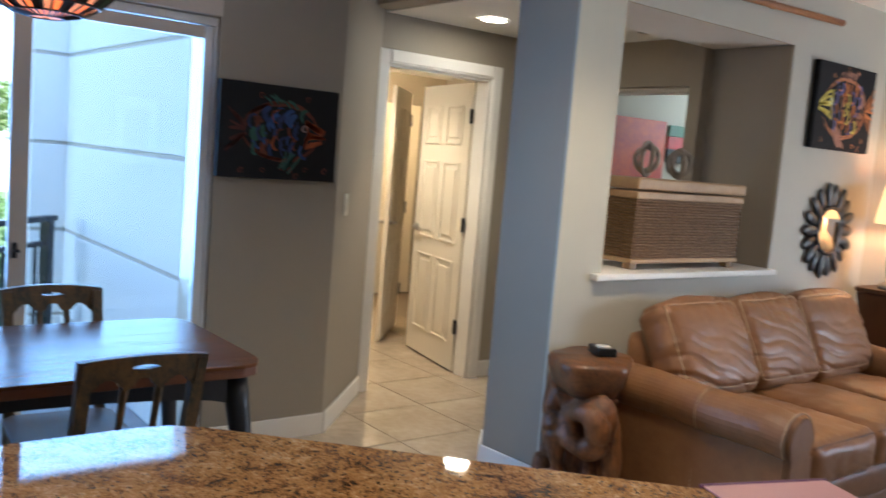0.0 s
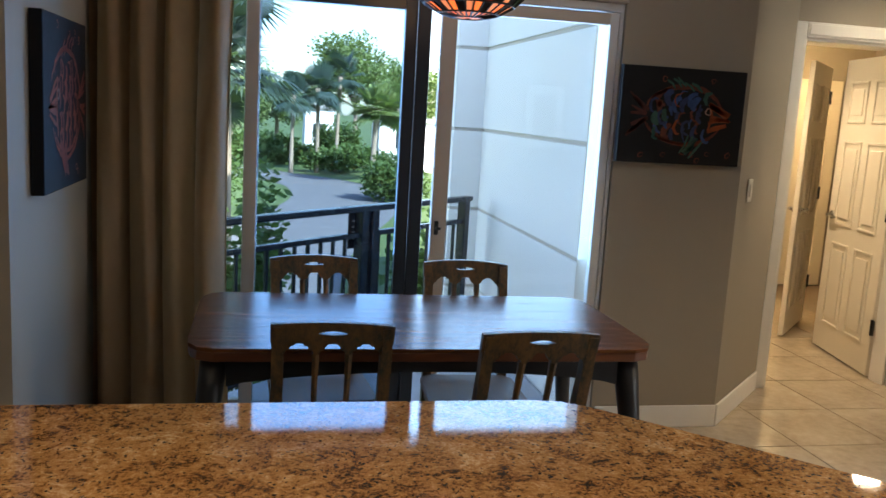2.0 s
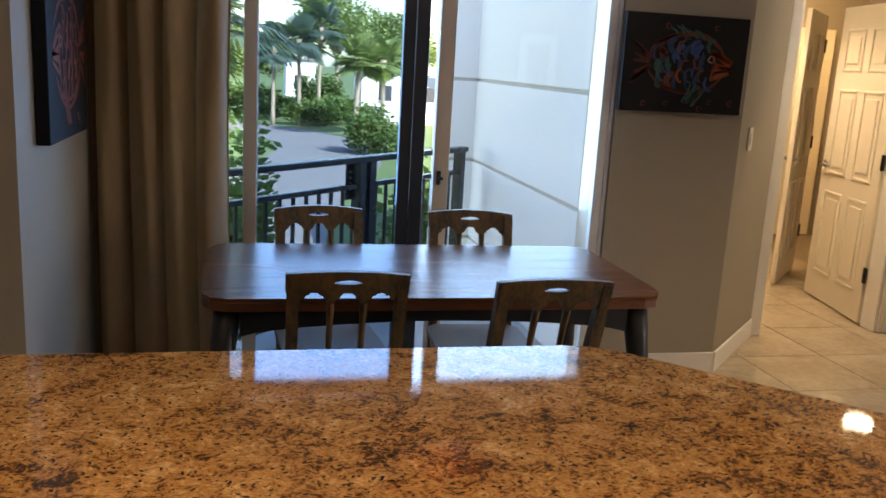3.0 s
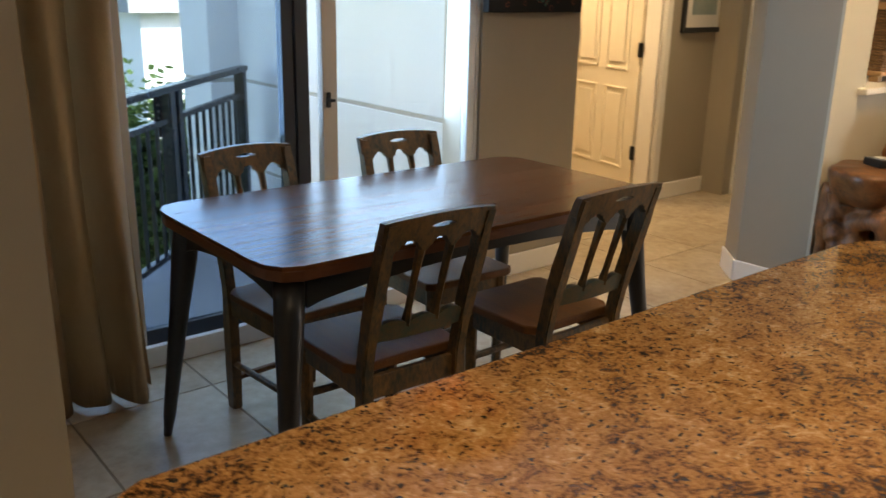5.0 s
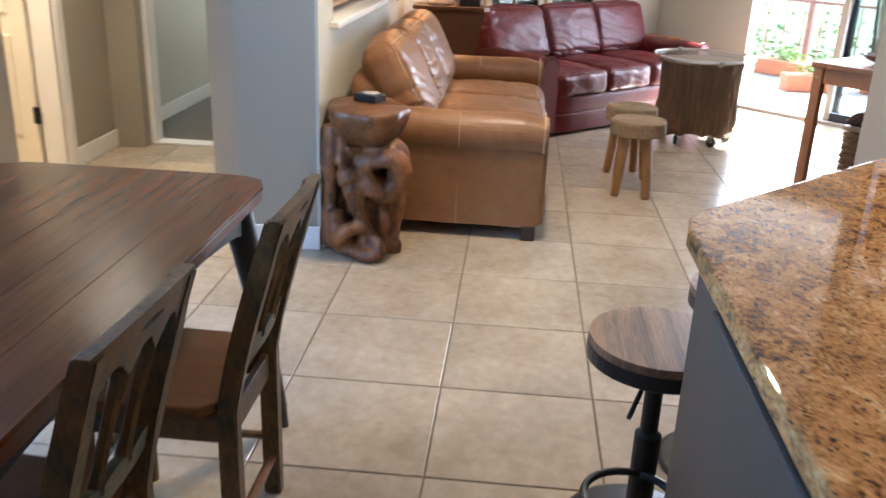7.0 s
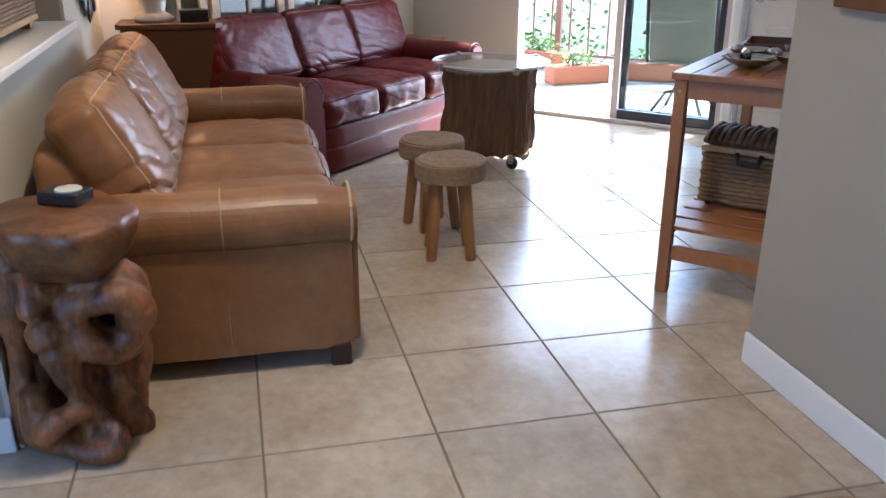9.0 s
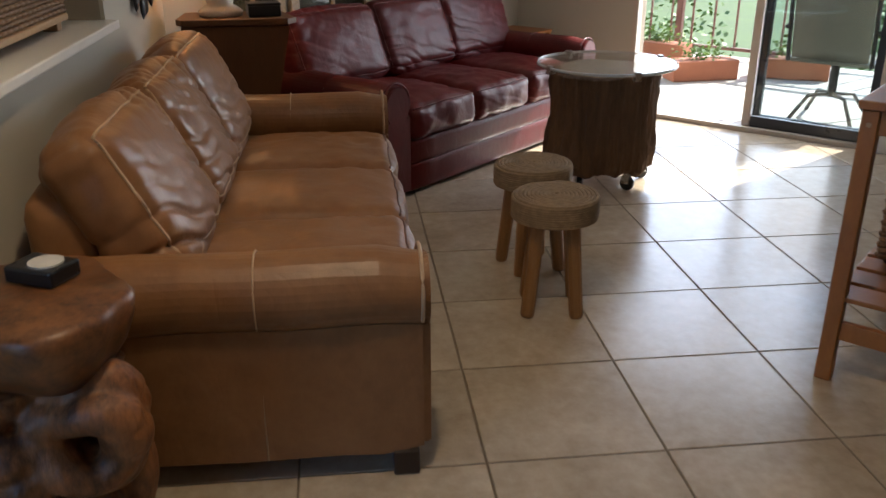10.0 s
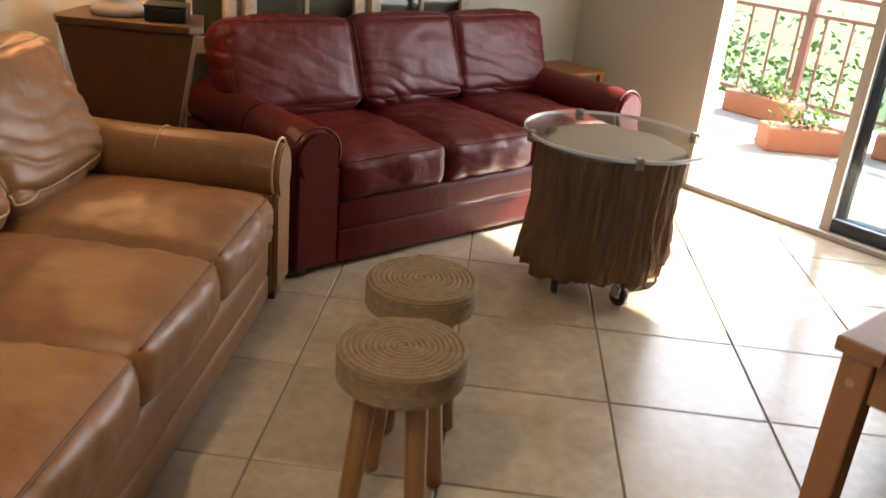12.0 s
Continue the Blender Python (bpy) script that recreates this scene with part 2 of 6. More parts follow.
BEDCLOTH = mat("cream_bedspread", (0.66, 0.58, 0.42), (0.58, 0.50, 0.35), scale=9, rough=0.8, bump=0.4)
PLATE = mat("switch_plate", (0.78, 0.75, 0.68), rough=0.35, bump=0.02)
CANVAS = mat("black_canvas", (0.008, 0.008, 0.010), (0.005, 0.005, 0.006), scale=9, rough=0.65, bump=0.2, bscale=220, spec=0.25)
GRASS = mat("lawn", (0.075, 0.125, 0.028), (0.04, 0.07, 0.016), scale=0.8, rough=0.9, bump=0.6, bscale=9)
ASPHALT = mat("asphalt", (0.12, 0.125, 0.135), (0.09, 0.095, 0.105), scale=2, rough=0.9, bump=0.3)
PAVE = mat("pale_pavement", (0.55, 0.51, 0.45), (0.46, 0.42, 0.37), scale=1.2, rough=0.85, bump=0.2)
# Lit and shaded copies of palm leaf: the light is painted into the colour
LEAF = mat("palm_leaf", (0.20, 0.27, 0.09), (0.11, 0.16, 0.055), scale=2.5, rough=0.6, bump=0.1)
LEAFD = mat("palm_leaf_painted_shade", (0.05, 0.085, 0.075), (0.025, 0.05, 0.05), scale=2.5, rough=0.5, bump=0.1)
BUSH = mat("shrub_leaf", (0.09, 0.155, 0.04), (0.03, 0.07, 0.02), scale=3, rough=0.8, bump=0.1)
for lm, share in ((LEAF, 0.45), (LEAFD, 0.25), (BUSH, 0.35)):
    # leaves let some light through
    lt = lm.node_tree
    tl = lt.nodes.new("ShaderNodeBsdfTranslucent")
    mx = lt.nodes.new("ShaderNodeMixShader")
    mx.inputs[0].default_value = share
    tl.inputs[0].default_value = (0.16, 0.25, 0.05, 1)
    lt.links.new(lt.nodes["Principled BSDF"].outputs[0], mx.inputs[1])
    lt.links.new(tl.outputs[0], mx.inputs[2])
    lt.links.new(mx.outputs[0], lt.nodes["Material Output"].inputs[0])
TRUNK = mat("palm_trunk", (0.30, 0.25, 0.19), (0.18, 0.145, 0.11), scale=4, rough=0.9, bump=0.8, bscale=20, stretch=(1, 1, 3))
TERRA = mat("terracotta", (0.42, 0.16, 0.085), (0.33, 0.115, 0.06), scale=5, rough=0.8, bump=0.3)
SLING = mat("sling_mesh", (0.22, 0.215, 0.175), (0.17, 0.165, 0.135), scale=60, rough=0.8, bump=0.5, bscale=350)


# mesh helpers
def part(name, bm, material, parent=None, label="", smooth=False, m=None):
    me = bpy.data.meshes.new(name)
    bmesh.ops.recalc_face_normals(bm, faces=bm.faces)
    bm.to_mesh(me)
    bm.free()
    me.materials.append(material)
    if smooth:
        for p in me.polygons:
            p.use_smooth = True
    ob = new(name, me)
    if parent:
        ob.parent = parent
    if m is not None:
        ob.matrix_basis = m
    if label:
        ob["label"] = label
    return ob


def thing(name, label, category, m=None, group="", kind=""):
    ob = new(name)
    ob.empty_display_size = 0.05
    if m is not None:
        ob.matrix_basis = m
    return tagged(ob, label, category, group, kind)


def box(x0, x1, y0, y1, z0, z1, bevel=0.0, seg=2, bm=None):
    b = bmesh.new()
    r = bmesh.ops.create_cube(b, size=1)
    for v in r["verts"]:
        v.co = Vector(((x0 + x1) / 2 + v.co.x * (x1 - x0), (y0 + y1) / 2 + v.co.y * (y1 - y0), (z0 + z1) / 2 + v.co.z * (z1 - z0)))
    if bevel:
        bmesh.ops.bevel(b, geom=b.edges[:], offset=bevel, segments=seg, affect='EDGES', profile=0.5)
    if bm is None:
        return b
    return merge(bm, b)


def merge(bm, other, m=None):
    if m is not None:
        other.transform(m)
    me = bpy.data.meshes.new("tmp")
    other.to_mesh(me)
    other.free()
    bm.from_mesh(me)
    bpy.data.meshes.remove(me)
    return bm


def prism(pts, z0, z1, bevel=0.0):
    """A flat outline drawn up from z0 to z1."""
    b = bmesh.new()
    f = b.faces.new([b.verts.new((x, y, z0)) for x, y in pts])
    r = bmesh.ops.extrude_face_region(b, geom=[f])
    for v in r["geom"]:
        if isinstance(v, bmesh.types.BMVert):
            v.co.z = z1
    if bevel:
        bmesh.ops.bevel(b, geom=b.edges[:], offset=bevel, segments=2, affect='EDGES', profile=0.5)
    return b


def tube(pts, r, n=8, taper=None, flat=1.0):
    """A round bar along points; taper: its radius at each point."""
    b = bmesh.new()
    pts = [Vector(p) for p in pts]
    rings = []
    for i, p in enumerate(pts):
        d = (pts[min(i + 1, len(pts) - 1)] - pts[max(i - 1, 0)]).normalized()
        up = Vector((0, 0, 1)) if abs(d.z) < 0.9 else Vector((1, 0, 0))
        a = d.cross(up).normalized()
        c = a.cross(d).normalized()
        rad = taper[i] if taper else r
        rings.append([b.verts.new(p + a * math.cos(2 * math.pi * k / n) * rad + c * math.sin(2 * math.pi * k / n) * rad * flat) for k in range(n)])
    for s, t in zip(rings, rings[1:]):
        for k in range(n):
            b.faces.new((s[k], s[(k + 1) % n], t[(k + 1) % n], t[k]))
    b.faces.new(rings[0][::-1])
    b.faces.new(rings[-1])
    return b


def lathe(profile, n=32, wob=None, cap=True):
    """A turned body from (radius, height) pairs; wob(angle, height) scales the radius."""
    b = bmesh.new()
    rings = []
    for r, z in profile:
        rings.append([b.verts.new((r * (wob(2 * math.pi * k / n, z) if wob else 1) * math.cos(2 * math.pi * k / n), r * (wob(2 * math.pi * k / n, z) if wob else 1) * math.sin(2 * math.pi * k / n), z)) for k in range(n)])
    for s, t in zip(rings, rings[1:]):
        for k in range(n):
            b.faces.new((s[k], s[(k + 1) % n], t[(k + 1) % n], t[k]))
    if cap:
        b.faces.new(rings[0][::-1])
        b.faces.new(rings[-1])
    return b


def puffy(sx, sy, sz, r=0.08, cuts=10, bulge=0.03, wrinkle=0.006, seed=0, wscale=(6, 6, 6), crease=0.0, rim=None, edge="front"):
    """A stuffed block of the given full size with round edges and soft creases, centred."""
    b = bmesh.new()
    bmesh.ops.create_cube(b, size=2)
    bmesh.ops.subdivide_edges(b, edges=b.edges[:], cuts=cuts, use_grid_fill=True)
    h = Vector((sx / 2, sy / 2, sz / 2))
    r = min(r, *(c * 0.98 for c in h))
    for v in b.verts:
        p = Vector((v.co.x * h.x, v.co.y * h.y, v.co.z * h.z))
        q = Vector([max(-(h[i] - r), min(h[i] - r, p[i])) for i in range(3)])
        d = p - q
        n = d.normalized() if d.length > 1e-6 else Vector((0, 0, 1))
        u = v.co
        k = [(1 - u[i] ** 2) for i in range(3)]
        out = q + n * r
        out.x += math.copysign(bulge * 0.6 * k[1] * k[2], u.x) * (abs(u.x) ** 3)
        out.y += math.copysign(bulge * 0.6 * k[0] * k[2], u.y) * (abs(u.y) ** 3)
        out.z += math.copysign(bulge * k[0] * k[1], u.z) * (abs(u.z) ** 3)
        w = noise.fractal(Vector((out.x * wscale[0] + seed * 7.3, out.y * wscale[1] + seed * 3.1, out.z * wscale[2])), 0.8, 2.1, 3)
        out += n * wrinkle * w
        if crease:
            bend = 0.9 * noise.noise(Vector((out.x * 5 + seed, out.y * 5, out.z * 4 + seed * 3.1)))
            f1 = 1 - abs(math.sin(math.pi * (out.z * 13 + out.x * (4 + 2 * math.sin(seed)) + bend)))
            f2 = 1 - abs(math.sin(math.pi * (out.x * 11 - out.z * 5 + 1.7 * bend + seed)))
            amount = max(0.0, noise.noise(Vector((out.x * 3.5 - seed, out.z * 3.5, seed * 1.7))) + 0.5)
            out -= n * crease * amount * ((f1 ** 3) * (0.25 + 0.75 * max(0.0, -u.z * 0.7 + abs(u.x) * 0.6)) + 0.6 * (f2 ** 3) * max(0.0, u.z))
        if rim is not None:
            if edge == "front" and u.y < -0.999 and max(abs(u.x), abs(u.z)) > 0.999:
                rim.append((math.atan2(u.z, u.x), out + n * 0.001))
            elif edge == "seat" and u.y < -0.999 and u.z > 0.999:
                rim.append((u.x, out + n * 0.001))
        v.co = out
    return b


def single(name, bm, material, label, category, group="", kind="", smooth=False, m=None):
    return tagged(part(name, bm, material, None, "", smooth, m), label, category, group, kind)

# ---- structure ----
S2 = math.sqrt(0.5)


def wall(name, pieces, material, label):
    """pieces: boxes x0, x1, y0, y1, z0, z1 joined into one wall."""
    b = bmesh.new()
    for p in pieces:
        box(*p, bm=b)
    return tagged(part(name, b, material), label, "wall", kind="structure")


def slab_wall(name, p, q, thick, z0, z1, material, label, holes=()):
    """A wall from p to q, thickness to the left of that way; holes: (start, end, low, high) along it."""
    p, q = Vector((*p, 0)), Vector((*q, 0))
    length = (q - p).length
    b = bmesh.new()
    at = 0.0
    for s, e, lo, hi in sorted(holes):
        if s > at:
            box(at, s, 0, thick, z0, z1, bm=b)
        if lo > z0:
            box(s, e, 0, thick, z0, lo, bm=b)
        if hi < z1:
            box(s, e, 0, thick, hi, z1, bm=b)
        at = e
    if at < length:
        box(at, length, 0, thick, z0, z1, bm=b)
    ang = math.degrees(math.atan2(q.y - p.y, q.x - p.x))
    return tagged(part(name, b, material, m=pose(p.x, p.y, 0, 0, 0, ang)), label, "wall", kind="structure")


CZ, HZ = 2.62, 2.35
slab_wall("wall_north", (-4.46, 2.32), (-1.33, 2.32), 0.20, 0, CZ, TAUPE, "taupe painted wall around the balcony door", [(0.20, 2.46, 0.0, 2.06)])
slab_wall("wall_chamfer", (-1.33, 2.32), (-0.72, 2.93), 0.12, 0, CZ, TAUPE, "taupe painted angled wall beside the hall door")
slab_wall("wall_hall", (-0.72, 2.94), (0.92, 2.94), 0.12, 0, CZ, TAUPE, "taupe painted hall wall with a doorway", [(0.055, 0.89, 0.0, 2.06)])
slab_wall("wall_hall_end", (0.92, 2.94), (0.92, 1.72), -0.12, 0, CZ, TAUPE, "taupe painted hall end wall with a doorway", [(0.20, 1.13, 0.0, 2.06)])
slab_wall("wall_west", (-4.32, 1.04), (-4.32, 2.32), 0.14, 0, CZ, TAUPE, "taupe painted wall beside the curtain")
slab_wall("wall_kitchen_west", (-6.6, 1.04), (-4.46, 1.04), 0.14, 0, CZ, TAUPE, "taupe painted kitchen wall with a switch")
slab_wall("wall_far_west", (-6.6, -4.4), (-6.6, 1.04), 0.12, 0, CZ, TAUPE, "plain taupe painted wall behind the kitchen")
slab_wall("wall_south", (3.0, -4.4), (-6.6, -4.4), 0.12, 0, CZ, TAUPE, "plain taupe painted kitchen wall")
slab_wall("wall_kitchen", (-2.4, -1.35), (-0.81, -1.35), 0.20, 0, CZ, TAUPE, "grey painted wall end beside the bar")
# partition with the pass-through
Y0 = 1.205
pb = prism([(-0.83, Y0), (2.05, Y0), (2.05, 1.72), (-0.69, 1.735), (-0.855, 1.56)], 0, 1.0)
merge(pb, prism([(-0.83, Y0), (-0.53, Y0), (-0.53, 1.72), (-0.69, 1.735), (-0.855, 1.56)], 1.0, CZ))
box(0.885, 2.05, Y0, 1.72, 1.0, CZ, bm=pb)
box(-0.53, 0.885, Y0, 1.72, 2.300, CZ, bm=pb)
tagged(part("ceiling_soffit", box(-0.528, 0.883, 1.192, 1.719, 2.286, 2.299), CEIL), "white plaster soffit of the pass-through", "ceiling", kind="structure")
# The core is darker than the cream face: the reveals' shade as colour
tagged(part("wall_partition_core", pb, TAUPE), "taupe partition end and reveals, reveal shade put into the colour", "wall", kind="structure")
pb = box(-0.83, 2.05, 1.19, Y0, 0, 1.0)
box(-0.83, -0.53, 1.19, Y0, 1.0, CZ, bm=pb)
box(0.885, 2.05, 1.19, Y0, 1.0, CZ, bm=pb)
box(-0.53, 0.885, 1.19, Y0, 2.285, CZ, bm=pb)
tagged(part("wall_partition", pb, CREAM), "cream painted partition wall with a pass-through opening", "wall", kind="structure")
slab_wall("wall_sofa", (1.96, 1.19), (4.14, -0.99), 0.12, 0, CZ, CREAM, "cream painted diagonal wall behind the red sofa")
slab_wall("wall_patio", (4.14, -0.99), (0.75, -4.38), 0.14, 0, CZ, CREAM, "cream painted diagonal wall with the patio slider and a white door", [(0.95, 2.62, 0.0, 2.06), (2.70, 3.52, 0.0, 2.05)])
# header above the hall opening
box_h = box(-0.87, -0.72, 1.60, 2.85, HZ, CZ)
tagged(part("wall_header", box_h, TAUPE), "taupe painted header over the hall opening", "wall", kind="structure")
PLAN = [(-6.7, -4.5), (0.72, -4.5), (4.25, -0.97), (5.2, 1.1), (5.2, 3.05), (2.3, 3.05), (2.3, 6.2), (-0.9, 6.2), (-0.9, 2.98), (-1.40, 2.50), (-6.7, 2.50)]
tagged(part("ceiling", prism(PLAN, CZ, CZ + 0.1), CEIL), "white plaster ceiling", "ceiling", kind="structure")
tagged(part("ceiling_hall", box(-0.698, 0.918, 1.722, 2.938, HZ, HZ + 0.06), CEIL), "lower white plaster hall ceiling", "ceiling", kind="structure")
tagged(part("floor_bed", prism(PLAN, -0.20, -0.004), GROUT), "brown grout bed under the floor tiles", "floor", kind="structure")
# rooms beyond the doors
tagged(part("floor_bedroom", box(0.93, 5.2, 1.73, 2.94, -0.003, 0.008), CARPET), "grey patterned bedroom carpet", "floor", kind="structure")
slab_wall("wall_bedroom_north", (1.04, 2.95), (5.2, 2.95), 0.1, 0, HZ, CREAM, "pale painted bedroom wall")
slab_wall("wall_bedroom_east", (5.2, 2.95), (5.2, 1.2), 0.1, 0, HZ, CREAM, "pale painted bedroom wall with a painting")
slab_wall("wall_bedroom_south", (2.05, 1.6), (5.2, 1.6), -0.1, 0, HZ, CREAM, "pale painted bedroom wall")
tagged(part("ceiling_bedroom", box(0.93, 5.3, 1.2, 3.05, HZ, HZ + 0.06), CEIL), "white bedroom ceiling", "ceiling", kind="structure")
slab_wall("wall_entry_east", (1.05, 3.06), (1.05, 4.5), -0.1, 0, HZ, TAUPE, "taupe entry wall")
slab_wall("wall_entry_west", (-0.8, 6.1), (-0.8, 3.06), -0.1, 0, HZ, TAUPE, "taupe entry wall")
slab_wall("wall_entry_north", (-0.8, 6.1), (2.2, 6.1), 0.1, 0, HZ, TAUPE, "taupe entry end wall")
slab_wall("wall_entry_side", (2.2, 4.5), (2.2, 6.1), -0.1, 0, HZ, TAUPE, "taupe entry side wall")
slab_wall("wall_entry_return", (1.05, 4.5), (2.2, 4.5), -0.1, 0, HZ, TAUPE, "taupe entry return wall")
tagged(part("ceiling_entry", box(-0.9, 2.3, 3.06, 6.2, HZ, HZ + 0.06), CEIL), "white entry ceiling", "ceiling", kind="structure")


def board(name, p, q, z0, z1, t, material, label, side=1):
    p, q = Vector((*p, 0)), Vector((*q, 0))
    ang = math.degrees(math.atan2(q.y - p.y, q.x - p.x))
    b = box(0, (q - p).length, min(0, -t * side), max(0, -t * side), z0, z1, 0.006)
    return tagged(part(name, b, material, m=pose(p.x, p.y, 0, 0, 0, ang)), label, "baseboard", kind="structure")


BB = "white painted baseboard along the wall"
for p, q in (((-1.985, 2.317), (-1.33, 2.317)), ((-1.327, 2.317), (-0.76, 2.884)), ((0.265, 2.937), (0.90, 2.937)), ((0.917, 2.92), (0.917, 2.82)),
             ((-0.83, 1.187), (2.0, 1.187)), ((1.98, 1.16), (4.1, -0.96)), ((-2.0, -1.353), (-2.4, -1.353)),
             ((1.06, 2.947), (5.1, 2.947)), ((4.11, -1.01), (3.48, -1.64)), ((-4.317, 1.06), (-4.317, 2.3))):
    sgn = -1 if (p, q) in (((-4.317, 1.06), (-4.317, 2.3)),) else 1
    board("baseboard", p, q, 0.0, 0.115, 0.014, WHITE, BB, sgn)
for p, q in (((-0.858, 1.563), (-0.834, 1.19)), ((-0.692, 1.738), (-0.858, 1.563)), ((-0.806, -1.155), (-0.806, -1.345)), ((-2.05, -1.147), (-0.81, -1.147))):
    board("baseboard", p, q, 0.0, 0.115, 0.014, WHITE, BB, -1 if p[0] < -2 or q[1] < 0 and p[1] > -1.15 else 1)


def casing(name, p, q, h, label):
    """Door casing round an opening from p to q on the near face of a wall."""
    p, q = Vector((*p, 0)), Vector((*q, 0))
    w = (q - p).length
    ang = math.degrees(math.atan2(q.y - p.y, q.x - p.x))
    t = tagged(new(name), label, "door casing", kind="structure")
    t.matrix_basis = pose(p.x, p.y, 0, 0, 0, ang)
    c = 0.085
    for x0, x1, z0, z1, nm in ((-c, 0, 0, h + c, "side_casing"), (w, w + c, 0, h + c, "side_casing"), (0, w, h, h + c, "head_casing")):
        b = box(x0, x1, -0.02, 0.0, z0, z1, 0.005)
        box(x0 + 0.012, x1 - 0.012, -0.028, -0.018, z0 + (0.012 if nm == "head_casing" else 0), z1 - 0.012, 0.004, bm=b)
        part(nm, b, WHITE, t)
    for x0, x1, z0, z1 in ((0.0, 0.018, 0, h), (w - 0.018, w, 0, h), (0.018, w - 0.018, h - 0.018, h)):
        part("jamb", box(x0, x1, 0.0, 0.125, z0, z1, 0.002), WHITE, t)
    return t


casing("door_trim_1", (-0.665, 2.938), (0.17, 2.938), 2.05, "white painted casing of the hall doorway")
casing("door_trim_2", (0.918, 2.735), (0.918, 1.815), 2.05, "white painted casing of the bedroom doorway")


def panel_door(name, w, m, label, mirror=1, hinges=True, lever=True):
    """A six-panel door, hinged at its local origin and running along x."""
    d = thing(name, label, "door", m)
    h, t = 2.03, 0.035
    b = box(0, w, -t / 2, t / 2, 0.012, h, 0.003)
    part("leaf", b, DOORP, d)
    cols = ((0.11, w / 2 - 0.045), (w / 2 + 0.045, w - 0.11))
    for z0, z1 in ((0.20, 0.78), (0.90, 1.48), (1.60, 1.88)):
        for x0, x1 in cols:
            for s in (-1, 1):
                y0, y1 = (t / 2 - 0.001, t / 2 + 0.009) if s > 0 else (-t / 2 - 0.009, -t / 2 + 0.001)
                b = bmesh.new()
                for a in ((x0, x0 + 0.018, z0, z1), (x1 - 0.018, x1, z0, z1), (x0 + 0.018, x1 - 0.018, z0, z0 + 0.018), (x0 + 0.018, x1 - 0.018, z1 - 0.018, z1)):
                    box(a[0], a[1], y0, y1, a[2], a[3], 0.004, bm=b)
                box(x0 + 0.05, x1 - 0.05, y0, y1, z0 + 0.05, z1 - 0.05, 0.006, bm=b)
                part("panel", b, DOORP, d)
    if hinges:
        for z in (0.33, 1.05, 1.80):
            b = tube([(-0.006, mirror * 0.022, z - 0.05), (-0.006, mirror * 0.022, z + 0.05)], 0.009, 10)
            box(-0.03, 0.02, mirror * 0.0165, mirror * 0.02, z - 0.048, z + 0.048, bm=b)
            part("hinge", b, BLACKM, d, "dark bronze hinge")
    if lever:
        for s in (-1, 1):
            b = tube([(w - 0.06, s * 0.018, 0.96), (w - 0.06, s * 0.06, 0.96)], 0.012, 10)
            merge(b, tube([(w - 0.06, s * 0.055, 0.96), (w - 0.12, s * 0.06, 0.962), (w - 0.17, s * 0.055, 0.955)], 0.01, 8))
            merge(b, lathe([(0.03, 0), (0.03, 0.008)], 20), Matrix.Translation((w - 0.06, s * 0.018, 0.96)) @ pose(0, 0, 0, -90 * s))
            part("lever_handle", b, STEEL, d, "brushed steel lever handle")
    return d


panel_door("door_1", 0.82, pose(0.165, 3.085, 0, 0, 0, 78), "cream painted six-panel hall door standing open", 1)
panel_door("door_2", 0.76, pose(0.70, 4.62, 0, 0, 0, 226), "cream painted six-panel door standing ajar in the entry")
panel_door("door_3", 0.86, pose(1.85, 6.06, 0, 0, 0, 180), "cream painted six-panel closed entry door", hinges=False)
tagged(part("threshold", box(0.92, 1.04, 1.83, 2.72, 0.0, 0.012, 0.003), WHITE), "pale threshold strip between tile and carpet", "threshold", kind="structure")
tagged(part("window_sill_1", box(-0.60, 0.90, 1.145, 1.73, 0.99, 1.022, 0.006), WHITE), "white painted sill board of the pass-through", "sill", kind="structure")


# sliding doors
def slider_panel(parent, x0, x1, y, z0, z1, stile, frame_mat, left_mat=None, right_mat=None, glass_mat=GLASS, far=None):
    far = far or stile
    b = box(x0 + stile, x1 - far, y - 0.02, y + 0.02, z0, z0 + 0.07, 0.003)
    rail = part("bottom_rail", b, frame_mat, parent)
    part("top_rail", box(x0 + stile, x1 - far, y - 0.02, y + 0.02, z1 - 0.055, z1, 0.003), frame_mat, parent)
    part("stile", box(x0, x0 + stile, y - 0.022, y + 0.022, z0, z1, 0.003), left_mat or frame_mat, parent)
    part("stile", box(x1 - far, x1, y - 0.022, y + 0.022, z0, z1, 0.003), right_mat or frame_mat, parent)
    g = part("pane", box(x0 + stile, x1 - far, y - 0.003, y + 0.003, z0 + 0.07, z1 - 0.055), glass_mat, parent, "clear glass pane")
    g.visible_shadow = False


w1 = tagged(new("window_1"), "sliding glass balcony door in beige and dark frames", "sliding door", kind="structure")
for x0, x1, z0, z1, mm, nm in ((-4.258, -2.002, 0.0, 0.045, ALUW, "sill_track"), (-4.258, -2.002, 2.02, 2.058, ALUW, "head_track"), (-2.021, -2.002, 0.045, 2.02, ALUW, "frame_side"), (-4.258, -4.22, 0.045, 2.02, ALUW, "frame_side")):
    part(nm, box(x0, x1, 2.335, 2.50 if x0 < -2.1 else 2.385, z0, z1, 0.003), mm, w1)
part("side_jamb", box(-2.064, -2.003, 2.386, 2.525, 0.046, 2.018, 0.003), ALU, w1, "beige outer jamb")
part("inner_sill", box(-4.25, -2.005, 2.305, 2.335, 0.0, 0.085, 0.004), ALUW, w1, "white sill board")
slider_panel(w1, -4.21, -3.655, 2.46, 0.05, 2.015, 0.065, ALU)
